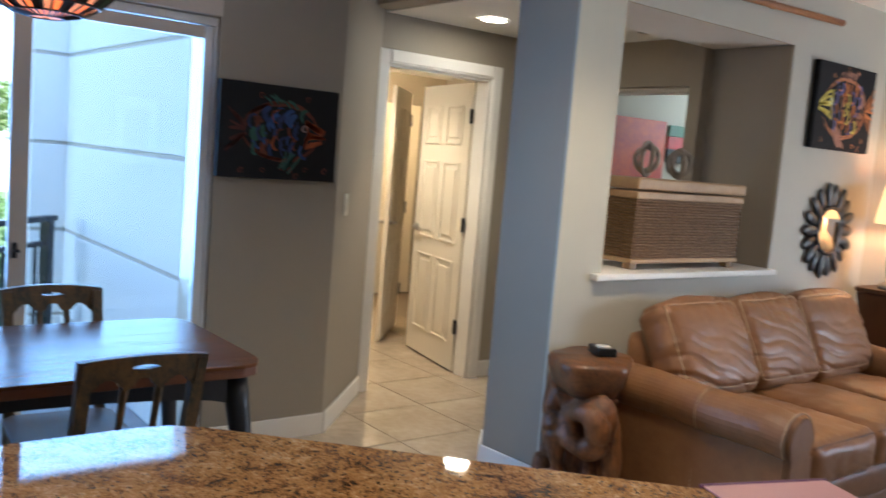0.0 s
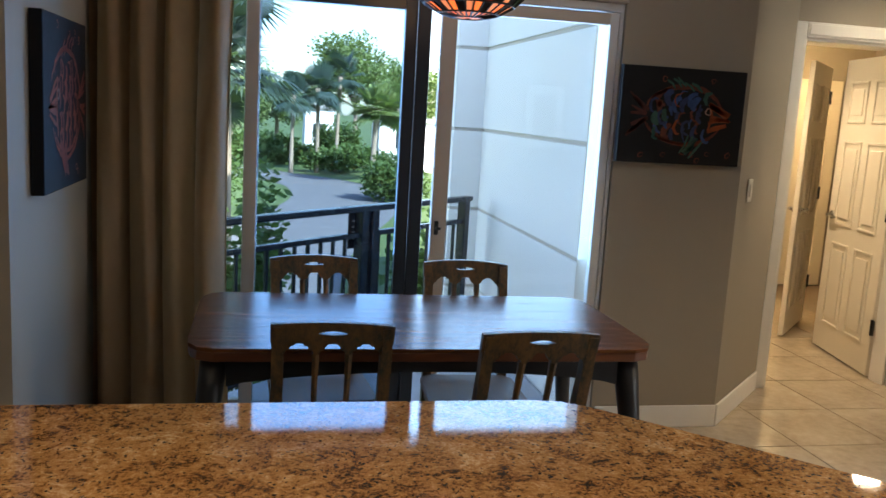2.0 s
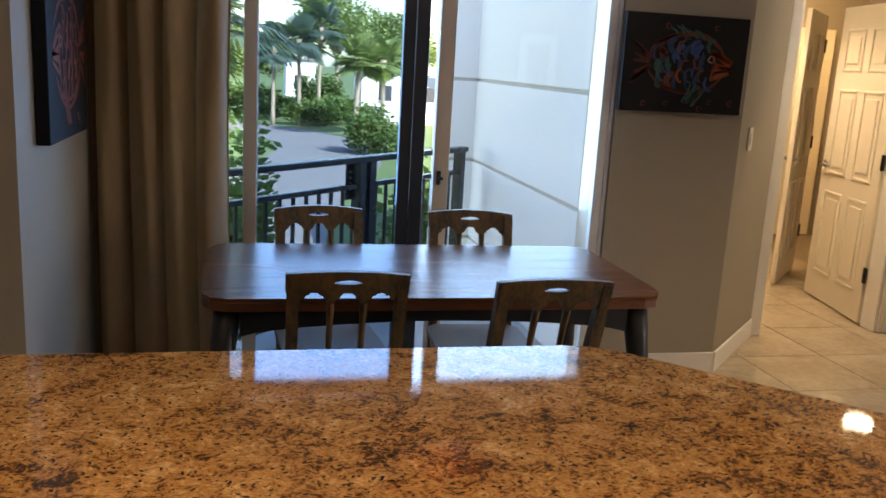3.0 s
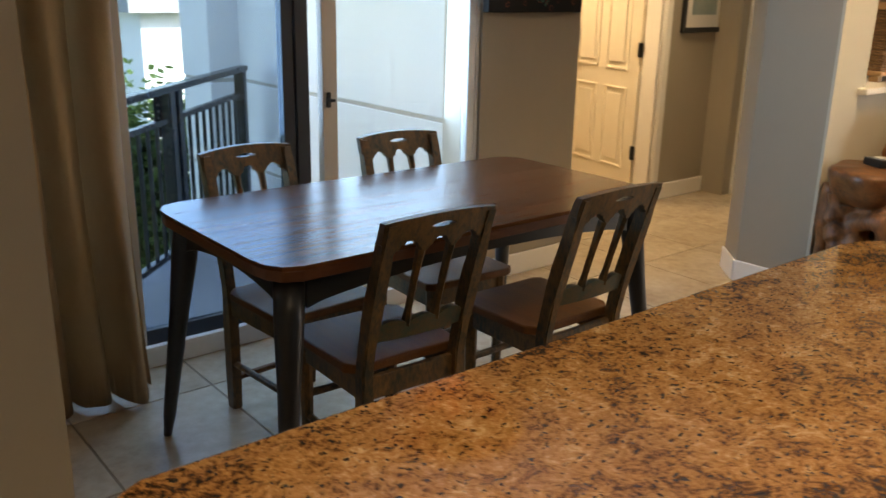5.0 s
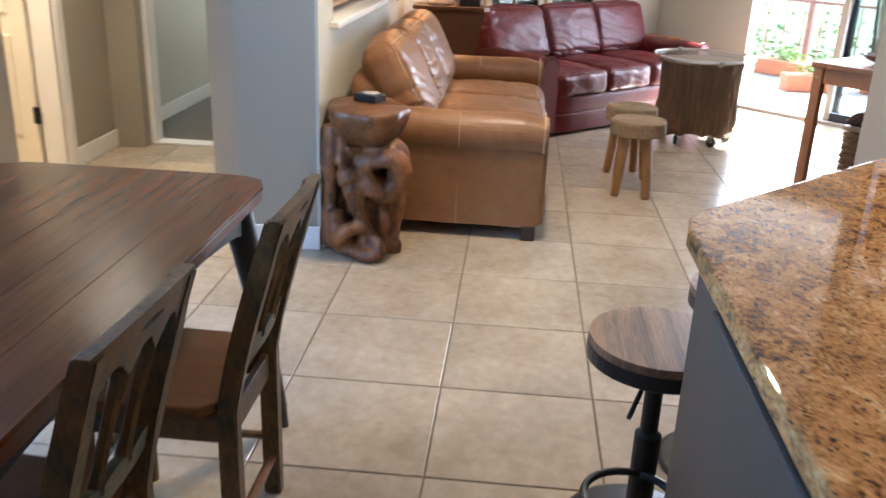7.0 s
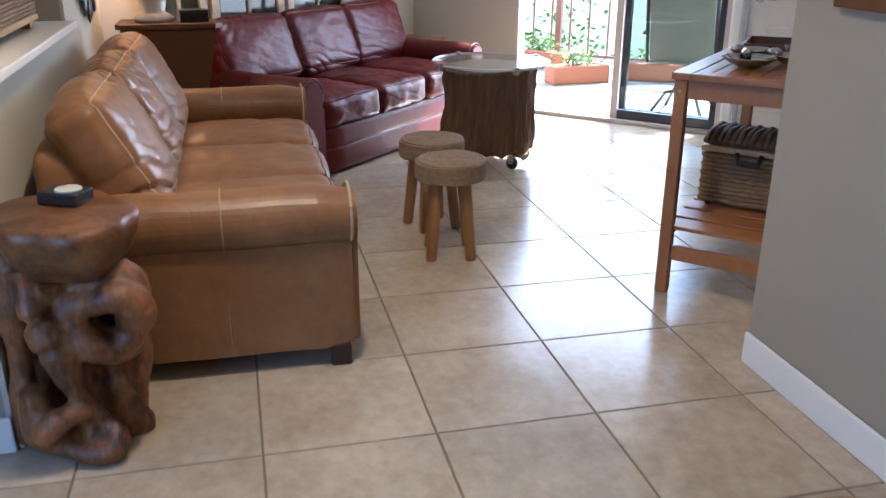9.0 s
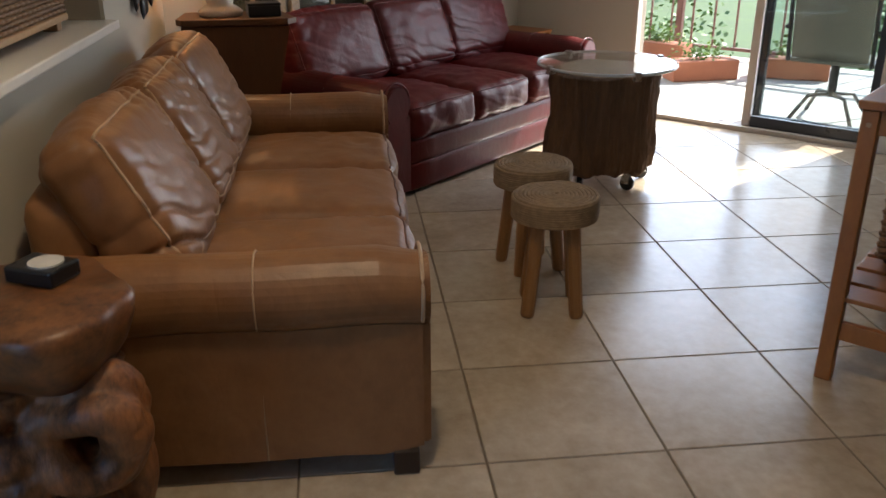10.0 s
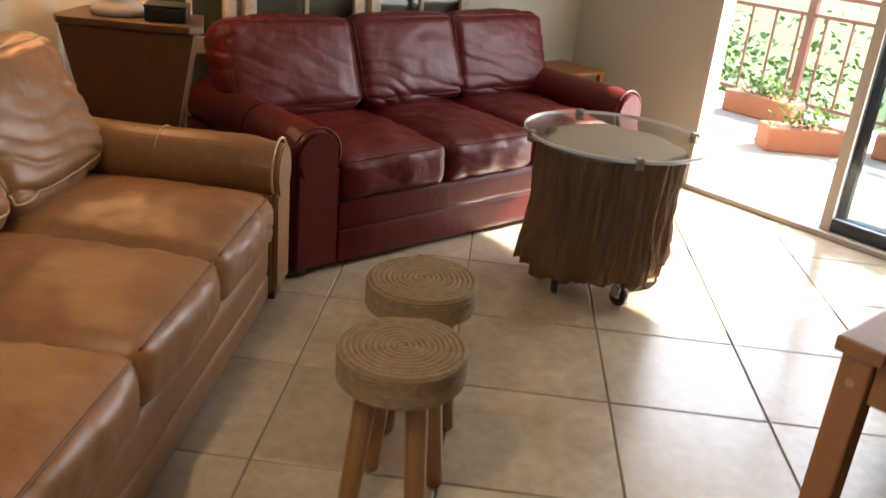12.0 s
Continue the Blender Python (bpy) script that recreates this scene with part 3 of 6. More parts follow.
slider_panel(w1, -3.715, -2.965, 2.41, 0.05, 2.015, 0.055, ALUD, ALU, ALUD, TINTED)
slider_panel(w1, -2.862, -2.024, 2.36, 0.05, 2.015, 0.072, ALU, ALU, ALUW, CLEAR, 0.042)
part("interlock_stile", box(-2.963, -2.902, 2.378, 2.425, 0.05, 2.015, 0.004), ALUD, w1, "dark interlocking stile")
b = box(-2.848, -2.828, 2.326, 2.338, 0.95, 1.015, 0.004)
merge(b, tube([(-2.838, 2.328, 0.982), (-2.838, 2.31, 0.982), (-2.822, 2.305, 0.982)], 0.007, 8))
part("lock", b, BLACKM, w1, "small dark thumb lock")
# casing of drywall returns above the slider
tagged(part("trim", box(-4.26, -1.998, 2.298, 2.318, 2.062, 2.14, 0.005), ALU), "beige valance trim above the balcony door", "trim", kind="structure")

m45 = pose(4.14, -0.99, 0, 0, 0, 225)
w2 = tagged(new("window_2"), "sliding glass patio door standing half open", "sliding door", kind="structure")
w2.matrix_basis = m45
for x0, x1, z0, z1, nm in ((0.953, 2.617, 0.0, 0.03, "sill_track"), (0.953, 2.617, 2.02, 2.058, "head_track"), (0.953, 0.99, 0.03, 2.02, "frame_side"), (2.58, 2.617, 0.03, 2.02, "frame_side")):
    part(nm, box(x0, x1, -0.012, 0.11, z0, z1, 0.003), ALU, w2)
slider_panel(w2, 1.775, 2.58, 0.05, 0.03, 2.015, 0.055, ALUD, ALU, ALUD, GLASS)
slider_panel(w2, 1.82, 2.57, 0.095, 0.032, 2.012, 0.05, ALUD, ALUD, ALUD, CLEAR)
c = casing("door_trim_3", (0, 0), (0.82, 0), 2.05, "white painted casing of the side door")
c.matrix_basis = m45 @ pose(2.70, -0.002, 0)
d4 = panel_door("door_4", 0.78, m45 @ pose(3.50, 0.05, 0, 0, 0, 180), "white painted closed side door with a lever handle", hinges=False)

# ---- dining ----
def dining_table():
    x0, x1, y0, y1, zt = -3.838, -2.335, 0.975, 1.757, 0.79
    t = thing("dining_table", "dark brown plank dining table with rounded corners and black tapered legs", "table", pose(-3.09, 1.36, 0))
    inv = Matrix.Translation((3.09, -1.36, 0))
    n, c = 6, 0.085
    w = (y1 - y0) / n
    for i in range(n):
        a, b_ = y0 + i * w + 0.0005, y0 + (i + 1) * w - 0.0005
        if i == 0:
            pts = [(x0 + c, a), (x1 - c, a), (x1 - 0.035, a + 0.02), (x1 - 0.008, a + c - 0.02), (x1, b_), (x0, b_), (x0 + 0.008, a + c - 0.02), (x0 + 0.035, a + 0.02)]
        elif i == n - 1:
            pts = [(x0, a), (x1, a), (x1 - 0.008, b_ - c + 0.02), (x1 - 0.035, b_ - 0.02), (x1 - c, b_), (x0 + c, b_), (x0 + 0.035, b_ - 0.02), (x0 + 0.008, b_ - c + 0.02)]
        else:
            pts = [(x0, a), (x1, a), (x1, b_), (x0, b_)]
        pb = prism(pts, zt - 0.012, zt, 0.0009)
        part("plank", pb, TABLEWOOD, t, m=inv)
    k = 0.003
    edge = [(x0 + c, y0 + k), (x1 - c, y0 + k), (x1 - 0.035, y0 + 0.024), (x1 - 0.012, y0 + c - 0.02), (x1 - k, y0 + c + 0.03), (x1 - k, y1 - c - 0.03), (x1 - 0.012, y1 - c + 0.02), (x1 - 0.035, y1 - 0.024),
            (x1 - c, y1 - k), (x0 + c, y1 - k), (x0 + 0.035, y1 - 0.024), (x0 + 0.012, y1 - c + 0.02), (x0 + k, y1 - c - 0.03), (x0 + k, y0 + c + 0.03), (x0 + 0.012, y0 + c - 0.02), (x0 + 0.035, y0 + 0.024)]
    part("tabletop_edge", prism(edge, zt - 0.042, zt - 0.0125, 0.003), TABLEEDGE, t, "reddish brown tabletop edge", m=inv)

    def apron(length, m):
        b = bmesh.new()
        cols = 24
        for i in range(cols):
            s, e = i / cols, (i + 1) / cols
            f = lambda u: zt - 0.135 + 0.045 * math.sin(math.pi * u) ** 0.6
            q = [b.verts.new((xx, yy, zz)) for xx, lo in ((s * length, f(s)), (e * length, f(e))) for yy in (-0.012, 0.012) for zz in (lo, zt - 0.043)]
            for fc in ((0, 1, 3, 2), (4, 6, 7, 5), (0, 4, 5, 1), (2, 3, 7, 6), (0, 2, 6, 4), (1, 5, 7, 3)):
                b.faces.new([q[j] for j in fc])
        bmesh.ops.remove_doubles(b, verts=b.verts, dist=1e-5)
        part("apron", b, TABLELEG, t, m=inv @ m)

    apron(x1 - x0 - 0.24, pose(x0 + 0.12, y0 + 0.065, 0))
    apron(x1 - x0 - 0.24, pose(x0 + 0.12, y1 - 0.065, 0))
    apron(y1 - y0 - 0.20, pose(x0 + 0.075, y0 + 0.10, 0, 0, 0, 90))
    apron(y1 - y0 - 0.20, pose(x1 - 0.075, y0 + 0.10, 0, 0, 0, 90))
    for sx, x in ((-1, x0), (1, x1)):
        for sy, y in ((-1, y0), (1, y1)):
            top = Vector((x - sx * 0.085, y - sy * 0.08, zt - 0.043))
            bot = Vector((x - sx * 0.005, y - sy * -0.015, 0.0))
            b = tube([bot, bot.lerp(top, 0.06), bot.lerp(top, 0.10), bot.lerp(top, 0.6), bot.lerp(top, 0.84), top], 0.03, 14, taper=[0.014, 0.017, 0.021, 0.031, 0.040, 0.042])
            part("leg", b, TABLELEG, t, smooth=True, m=inv)


dining_table()


def dining_chair(m, label):
    """Faces +y; its back legs stand at y = -0.175."""
    ch = thing("dining_chair", label, "chair", m, "chairs round the dining table")
    W, D, sh = 0.35, 0.35, 0.44

    def lean(z):
        return -D / 2 - 0.122 * max(0, (z - sh) / 0.45) ** 1.2

    for s in (-1, 1):
        b = bmesh.new()
        prev = None
        for z in (0, 0.12, 0.30, 0.44, 0.52, 0.60, 0.68, 0.76, 0.83, 0.885):
            hw, hd = (0.0175, 0.0225) if z < 0.5 else (0.0175, 0.023) if z < 0.8 else (0.0175, 0.020)
            y = lean(z)
            ring = [b.verts.new((s * (W / 2 - 0.017) + a * hw, y + c * hd, z)) for a, c in ((-1, -1), (1, -1), (1, 1), (-1, 1))]
            if prev:
                for k in range(4):
                    b.faces.new((prev[k], prev[(k + 1) % 4], ring[(k + 1) % 4], ring[k]))
            else:
                b.faces.new(ring[::-1])
            prev = ring
        b.faces.new(prev)
        bmesh.ops.bevel(b, geom=[e for e in b.edges if abs((e.verts[0].co - e.verts[1].co).normalized().z) > 0.8], offset=0.005, segments=2, affect='EDGES')
        part("back_post", b, CHAIRWOOD, ch)
        part("front_leg", tube([(s * (W / 2 - 0.02), D / 2 - 0.01, 0), (s * (W / 2 - 0.02), D / 2 - 0.01, sh - 0.02)], 0.02, 8, taper=[0.018, 0.022]), CHAIRWOOD, ch)
        part("side_stretcher", tube([(s * (W / 2 - 0.018), -D / 2 + 0.015, 0.17), (s * (W / 2 - 0.02), D / 2 - 0.03, 0.17)], 0.013, 8, flat=0.8), CHAIRWOOD, ch)
        part("side_apron", box(s * (W / 2 - 0.018) - 0.01, s * (W / 2 - 0.018) + 0.01, -D / 2 + 0.02, D / 2 - 0.03, sh - 0.085, sh - 0.016, 0.003), CHAIRWOOD, ch)
    for nm, y, z in (("front_stretcher", D / 2 - 0.012, 0.24), ("back_stretcher", -D / 2, 0.11)):
        part(nm, tube([(-W / 2 + 0.035, y, z), (W / 2 - 0.035, y, z)], 0.014, 8, flat=0.85), SEATWOOD if nm[0] == "b" else CHAIRWOOD, ch)
    for nm, y in (("front_apron", D / 2 - 0.012), ("back_apron", -D / 2 + 0.005)):
        part(nm, box(-W / 2 + 0.035, W / 2 - 0.035, y - 0.009, y + 0.009, sh - 0.085, sh - 0.016, 0.003), CHAIRWOOD, ch)
    sb = prism([(-W / 2 + 0.02, -D / 2 + 0.022), (W / 2 - 0.02, -D / 2 + 0.022), (W / 2 + 0.015, -D / 2 + 0.06), (W / 2 + 0.02, D / 2 + 0.01), (W / 2 - 0.005, D / 2 + 0.03), (-W / 2 + 0.005, D / 2 + 0.03), (-W / 2 - 0.02, D / 2 + 0.01), (-W / 2 - 0.015, -D / 2 + 0.06)], sh - 0.015, sh + 0.014, 0.006)
    part("seat", sb, SEATWOOD, ch, "brown worn wooden seat")

    def carved(x0, x1, lo, hi, slot, thick, name, material, label=""):
        b = bmesh.new()
        n = 54
        for i in range(n):
            a, c = x0 + (x1 - x0) * i / n, x0 + (x1 - x0) * (i + 1) / n
            segs = []
            mid = (a + c) / 2
            sl = slot(mid)
            if sl:
                segs = [(lo, lambda x: sl[0]), (lambda x: sl[1], hi)]
            else:
                segs = [(lo, hi)]
            for f, g in segs:
                q = []
                for x in (a, c):
                    for z in (f(x), g(x)):
                        bow = -0.012 * (1 - (2 * x / (x1 - x0)) ** 2)
                        for dy in (-thick / 2, thick / 2):
                            q.append(b.verts.new((x, lean(z) + bow + dy, z)))
                for fc in ((0, 1, 3, 2), (4, 6, 7, 5), (0, 4, 5, 1), (2, 3, 7, 6), (0, 2, 6, 4), (1, 5, 7, 3)):
                    b.faces.new([q[j] for j in fc])
        bmesh.ops.remove_doubles(b, verts=b.verts, dist=1e-5)
        part(name, b, material, ch, label)

    inner = W - 0.06

    def arch(x):
        u = (x + inner / 2) / inner * 3
        f = abs((u % 1) - 0.5) * 2
        return 0.800 + (0.036 if f < 0.30 else 0.028 if f < 0.52 else 0.014 if f < 0.78 else 0.0)

    carved(-W / 2 - 0.004, W / 2 + 0.004, arch, lambda x: 0.893 + 0.012 * (1 - (2 * x / W) ** 2), lambda x: (0.868 - 0.003 * (1 - (x / 0.038) ** 2), 0.871 + 0.007 * (1 - (x / 0.038) ** 2)) if abs(x) < 0.038 else None, 0.024, "crest_rail", CHAIRWOOD, "carved crest rail with a hand slot")
    carved(-inner / 2, inner / 2, lambda x: 0.535, lambda x: 0.575 + 0.022 * abs(math.sin((x / inner + 0.5) * 3 * math.pi)) ** 0.7, lambda x: None, 0.02, "lower_rail", CHAIRGREEN, "carved lower rail in worn green paint")
    for s in (-1, 1):
        x = s * inner / 6
        b = bmesh.new()
        merge(b, tube([(x, lean(z) - 0.008, z) for z in (0.575, 0.62, 0.68, 0.74, 0.805)], 0.011, 6, taper=[0.017, 0.012, 0.012, 0.013, 0.016], flat=0.8))
        part("spindle", b, CHAIRWOOD, ch)
    return ch


CL = "worn olive-brown wooden chair with carved back "
dining_chair(pose(-2.81, 1.08, 0), CL + "pushed under the table")
dining_chair(pose(-3.401, 1.168, 0, 0, 0, -2), CL + "close to the table")
dining_chair(pose(-2.80, 1.62, 0, 0, 0, 177), CL + "before the balcony door")
dining_chair(pose(-3.393, 1.66, 0, 0, 0, 184), CL + "beside the curtain")


def curtain():
    b = bmesh.new()
    x0, x1, z1 = -4.332, -3.73, 2.34
    n, rows = 120, 14
    grid = []
    for j in range(rows + 1):
        z = 0.015 + (z1 - 0.015) * j / rows
        g = 1 - 0.12 * math.sin(math.pi * z / z1)
        row = []
        for i in range(n + 1):
            u = i / n
            ph = u * 4.4 * 2 * math.pi
            amp = 0.075 + 0.025 * math.sin(u * 17)
            y = 2.14 + amp * math.sin(ph + 0.25 * math.sin(z * 2 + u * 9)) + 0.012 * math.sin(ph * 2.3 + z * 3)
            x = x0 + (x1 - x0) * u ** 1.0 + 0.02 * math.cos(ph) - (0.03 * u * math.sin(math.pi * z / z1))
            row.append(b.verts.new((x, y - 0.04 * (1 - z / z1) * u, z)))
        grid.append(row)
    for j in range(rows):
        for i in range(n):
            b.faces.new((grid[j][i], grid[j][i + 1], grid[j + 1][i + 1], grid[j + 1][i]))
    bmesh.ops.solidify(b, geom=b.faces[:], thickness=0.004)
    t = thing("curtain", "heavy beige pleated curtain hanging to the floor beside the balcony door", "curtain", pose(-4.0, 2.15, 0))
    part("drape", b, CURTAIN, t, smooth=True, m=Matrix.Translation((4.0, -2.15, 0)))
    rod = tube([(-0.31, 0, 2.36), (0.3, 0, 2.36)], 0.016, 12)
    part("rod", rod, BLACKM, t)


curtain()


def ribbon(bm, pts, wide, y):
    """A flat brush stroke through (x, z) points, tapered to both ends."""
    v = [Vector(p) for p in pts]
    rows = []
    for i, p in enumerate(v):
        d = (v[min(i + 1, len(v) - 1)] - v[max(i - 1, 0)]).normalized()
        k = wide * (0.35 + 0.65 * math.sin(math.pi * (i + 0.5) / len(v)))
        rows.append([bm.verts.new((p.x + e * d.y * k, y, p.y - e * d.x * k)) for e in (-1, 1)])
    for a, c in zip(rows, rows[1:]):
        bm.faces.new((a[0], a[1], c[1], c[0]))


def canvas(name, w, h, d, m, cols, label, seed, flip=1, big=1.0):
    """A black canvas with a fish in loose strokes; cols: outline, scales, belly, head, tail, fin, dots."""
    t = thing(name, label, "painting", m)
    part("painted_canvas", box(-w / 2, w / 2, -d, 0, -h / 2, h / 2, 0.003), CANVAS, t)
    rnd = random.Random(seed)
    bms = [bmesh.new() for _ in cols]
    bx, bz = 0.26 * w * big, 0.24 * h * big
    y = -d - 0.0012

    def put(c, pts, wide):
        dx, dz = rnd.uniform(-0.012, 0.012), rnd.uniform(-0.012, 0.012)
        ribbon(bms[c], [(flip * (x + dx + 0.02 * w + rnd.uniform(-0.004, 0.004)), z + dz + rnd.uniform(-0.004, 0.004)) for x, z in pts], wide * rnd.uniform(0.6, 1.5), y - 0.0002 * c)

    def arc(cx, cz, rx, rz, a0, a1, n=9):
        return [(cx + rx * math.cos(radians(a0 + (a1 - a0) * k / n)), cz + rz * math.sin(radians(a0 + (a1 - a0) * k / n))) for k in range(n + 1)]

    for k in range(2):
        put(0, arc(0, 0.01 * k, bx * (1 - 0.06 * k), bz * (1 - 0.09 * k), 20 + 8 * k, 170 - 6 * k, 18), 0.006)
        put(0, arc(0, -0.01 * k, bx * (1 - 0.06 * k), bz * (1 - 0.09 * k), 195, 335 - 8 * k, 18), 0.006)
    for i in range(7):
        for j in range(5):
            x, z = -bx * 0.75 + bx * 1.25 * i / 6, -bz * 0.62 + bz * 1.24 * j / 4
            if (x / bx) ** 2 + (z / bz) ** 2 < 0.72:
                put(rnd.choice((1, 1, 2, 2, 0, 3, 5)), arc(x + rnd.uniform(-0.02, 0.02), z, 0.022 * big, 0.026 * big, rnd.uniform(60, 140), rnd.uniform(220, 300), 6), rnd.uniform(0.004, 0.013))
    for k in range(6):
        z = bz * (0.42 - 0.15 * k)
        put(3, [(bx * 0.62, z * 1.25), (bx * 0.82, z * 0.9), (bx * 1.12, z * 0.35 - 0.01)], 0.010)
    put(3, arc(bx * 0.48, 0, 0.03, bz * 0.62, 60, -60, 8), 0.009)
    for k in range(7):
        put(4, [(-bx * 0.95, (k - 3) * 0.008), (-bx * 1.15, (k - 3) * 0.018 * big), (-bx * 1.36, (k - 3) * 0.030 * big)], 0.008)
    for k in range(5):
        put(5, [(-bx * 0.3 + bx * 0.16 * k, bz * 0.95), (-bx * 0.38 + bx * 0.15 * k, bz * 1.12), (-bx * 0.52 + bx * 0.15 * k, bz * 1.25)], 0.006)
        put(5, [(bx * 0.1 + bx * 0.10 * k, -bz * 0.75), (bx * 0.02 + bx * 0.08 * k, -bz * 1.1), (-bx * 0.1 + bx * 0.07 * k, -bz * 1.35)], 0.007)
    put(6, arc(bx * 0.58, bz * 0.22, 0.014, 0.016, 0, 360, 10), 0.005)
    for _ in range(9):
        x, z = rnd.uniform(-0.45, 0.45) * w, rnd.choice((-1, 1)) * rnd.uniform(0.36, 0.45) * h
        put(0, arc(x, z, 0.012, 0.012, 0, 330, 8), 0.0025)
    for c, bm in zip(cols, bms):
        part("paint_layer", bm, mat("paint_stroke", c, tuple(q * 0.45 for q in c), scale=25, rough=0.5, contrast=0.15, spec=0.3), t)["kind"] = "stuff"
    return t


canvas("fish_painting", 0.63, 0.45, 0.04, pose(-1.69, 2.317, 1.56), [(0.16, 0.04, 0.02), (0.04, 0.09, 0.26), (0.03, 0.05, 0.14), (0.34, 0.07, 0.015), (0.09, 0.018, 0.010), (0.04, 0.12, 0.09), (0.45, 0.30, 0.25)], "unframed black canvas painting of a dark blue fish", 3, 1, 1.25)
canvas("fish_painting", 0.62, 0.56, 0.04, pose(-4.317, 1.57, 1.47, 0, 0, 90), [(0.30, 0.06, 0.02), (0.35, 0.06, 0.02), (0.22, 0.04, 0.02), (0.35, 0.08, 0.03), (0.30, 0.05, 0.02), (0.25, 0.05, 0.02), (0.30, 0.2, 0.15)], "unframed black canvas painting in red strokes", 5, -1, 1.3)
canvas("fish_painting", 0.66, 0.50, 0.04, pose(1.43, 1.187, 1.985), [(0.65, 0.25, 0.10), (0.70, 0.22, 0.05), (0.22, 0.20, 0.50), (0.85, 0.70, 0.12), (0.75, 0.25, 0.06), (0.60, 0.30, 0.20), (0.9, 0.9, 0.5)], "unframed black canvas painting of a bright yellow and orange fish", 7, -1, 1.45)


def pendant():
    t = thing("pendant_lamp", "stained glass pendant lamp hanging over the dining table", "lamp", pose(-2.97, 1.32, 1.83))
    cols = [("amber", (0.80, 0.22, 0.05), 0.20), ("peach", (0.75, 0.36, 0.18), 0.10), ("dark", (0.02, 0.012, 0.01), 0.0), ("green", (0.03, 0.07, 0.02), 0.03), ("red", (0.40, 0.04, 0.015), 0.08)]
    ms = [glow("stained_glass_" + n, c, s) for n, c, s in cols]
    prof = [(0.006, -0.004), (0.05, 0.0), (0.10, 0.012), (0.15, 0.04), (0.195, 0.085), (0.235, 0.13), (0.25, 0.16)]
    n = 30
    tone = [[0, 1, 1] * 10, [0, 1, 0] * 10, [1, 0, 2] * 10, [1, 2, 3, 4, 2] * 6, [2, 4, 2, 3, 2] * 6, [1, 2, 1] * 10]
    for k in range(len(prof) - 1):
        (r0, z0), (r1, z1) = prof[k], prof[k + 1]
        for i in range(n):
                b = bmesh.new()
                mi = tone[k][i]
                a0, a1 = 2 * math.pi * (i + 0.03) / n, 2 * math.pi * (i + 0.97) / n
                e = 0.03
                q = [b.verts.new((r * math.cos(a), r * math.sin(a), z)) for r, z, a in ((r0 + (r1 - r0) * e, z0 + (z1 - z0) * e, a0), (r0 + (r1 - r0) * e, z0 + (z1 - z0) * e, a1), (r1 - (r1 - r0) * e, z1 - (z1 - z0) * e, a1), (r1 - (r1 - r0) * e, z1 - (z1 - z0) * e, a0))]
                b.faces.new(q)
                bmesh.ops.solidify(b, geom=b.faces[:], thickness=0.003)
                part("glass_piece", b, ms[mi], t)
    lead = bmesh.new()
    for r, z in prof:
        merge(lead, tube([(r * math.cos(a), r * math.sin(a), z) for a in [2 * math.pi * i / 40 for i in range(41)]], 0.0045, 6))
    for i in range(n):
        a = 2 * math.pi * i / n
        merge(lead, tube([(r * math.cos(a), r * math.sin(a), z) for r, z in prof[1:]], 0.0042, 5))
    part("lead_came", lead, BLACKM, t)["kind"] = "stuff"
    part("stem", tube([(0, 0, 0.16), (0, 0, 0.785)], 0.008, 8), BLACKM, t)
    part("bulb", lathe([(0.005, 0.08), (0.03, 0.10), (0.03, 0.13), (0.012, 0.17)], 16), glow("bulb_glass", (1, 0.6, 0.25), 4), t, smooth=True)
    arm = tube([(-0.25, 0, 0.16), (0, 0, 0.165), (0.25, 0, 0.16)], 0.005, 6)
    merge(arm, tube([(0, -0.25, 0.16), (0, 0, 0.165), (0, 0.25, 0.16)], 0.005, 6))
    part("spider", arm, BLACKM, t)
    lamp("pendant_light", (-2.97, 1.32, 2.05), 0.8, (1, 0.6, 0.3), 0.06)


pendant()


def downlight(x, y, z, watts, cone=120):
    t = thing("recessed_downlight", "round recessed ceiling downlight, lit", "ceiling light", pose(x, y, z))
    ring = lathe([(0.095, -0.002), (0.095, -0.008), (0.075, -0.010), (0.072, -0.002)], 32, cap=False)
    part("trim_ring", ring, WHITE, t, smooth=True)
    part("lens", lathe([(0.073, -0.003), (0.073, -0.006)], 32), glow("downlight_lens", (1, 0.82, 0.55), 22), t)
    l = new("downlight", bpy.data.lights.new("downlight", 'SPOT'))
    l.data.energy, l.data.color, l.data.spot_size, l.data.spot_blend, l.data.shadow_soft_size = watts, (1, 0.74, 0.44), radians(cone), 0.7, 0.06
    l.location = (x, y, z - 0.03)


downlight(-0.22, 2.50, HZ, 10, 95)
# The second one is an unseen fixture, added to brighten the entry doors
downlight(-0.38, 3.75, HZ, 18)
downlight(-0.98, 0.30, CZ, 19)
downlight(-3.3, -1.95, CZ, 20)
downlight(-4.9, -1.6, CZ, 19)
vent = thing("ceiling_vent", "small round dark ceiling vent in the hall", "vent", pose(0.50, 1.95, HZ))
part("vent_ring", lathe([(0.06, -0.001), (0.06, -0.008), (0.045, -0.010), (0.043, -0.001)], 24, cap=False), WHITE, vent, smooth=True)
part("vent_grille", lathe([(0.0, -0.002), (0.044, -0.002), (0.044, -0.004), (0.0, -0.004)], 24, cap=False), BLACKM, vent)
lamp("entry_light", (0.9, 5.3, 2.1), 13, (1, 0.66, 0.3))
lamp("bedroom_light", (3.0, 2.2, 2.0), 6, (0.95, 1, 0.92), 0.3)


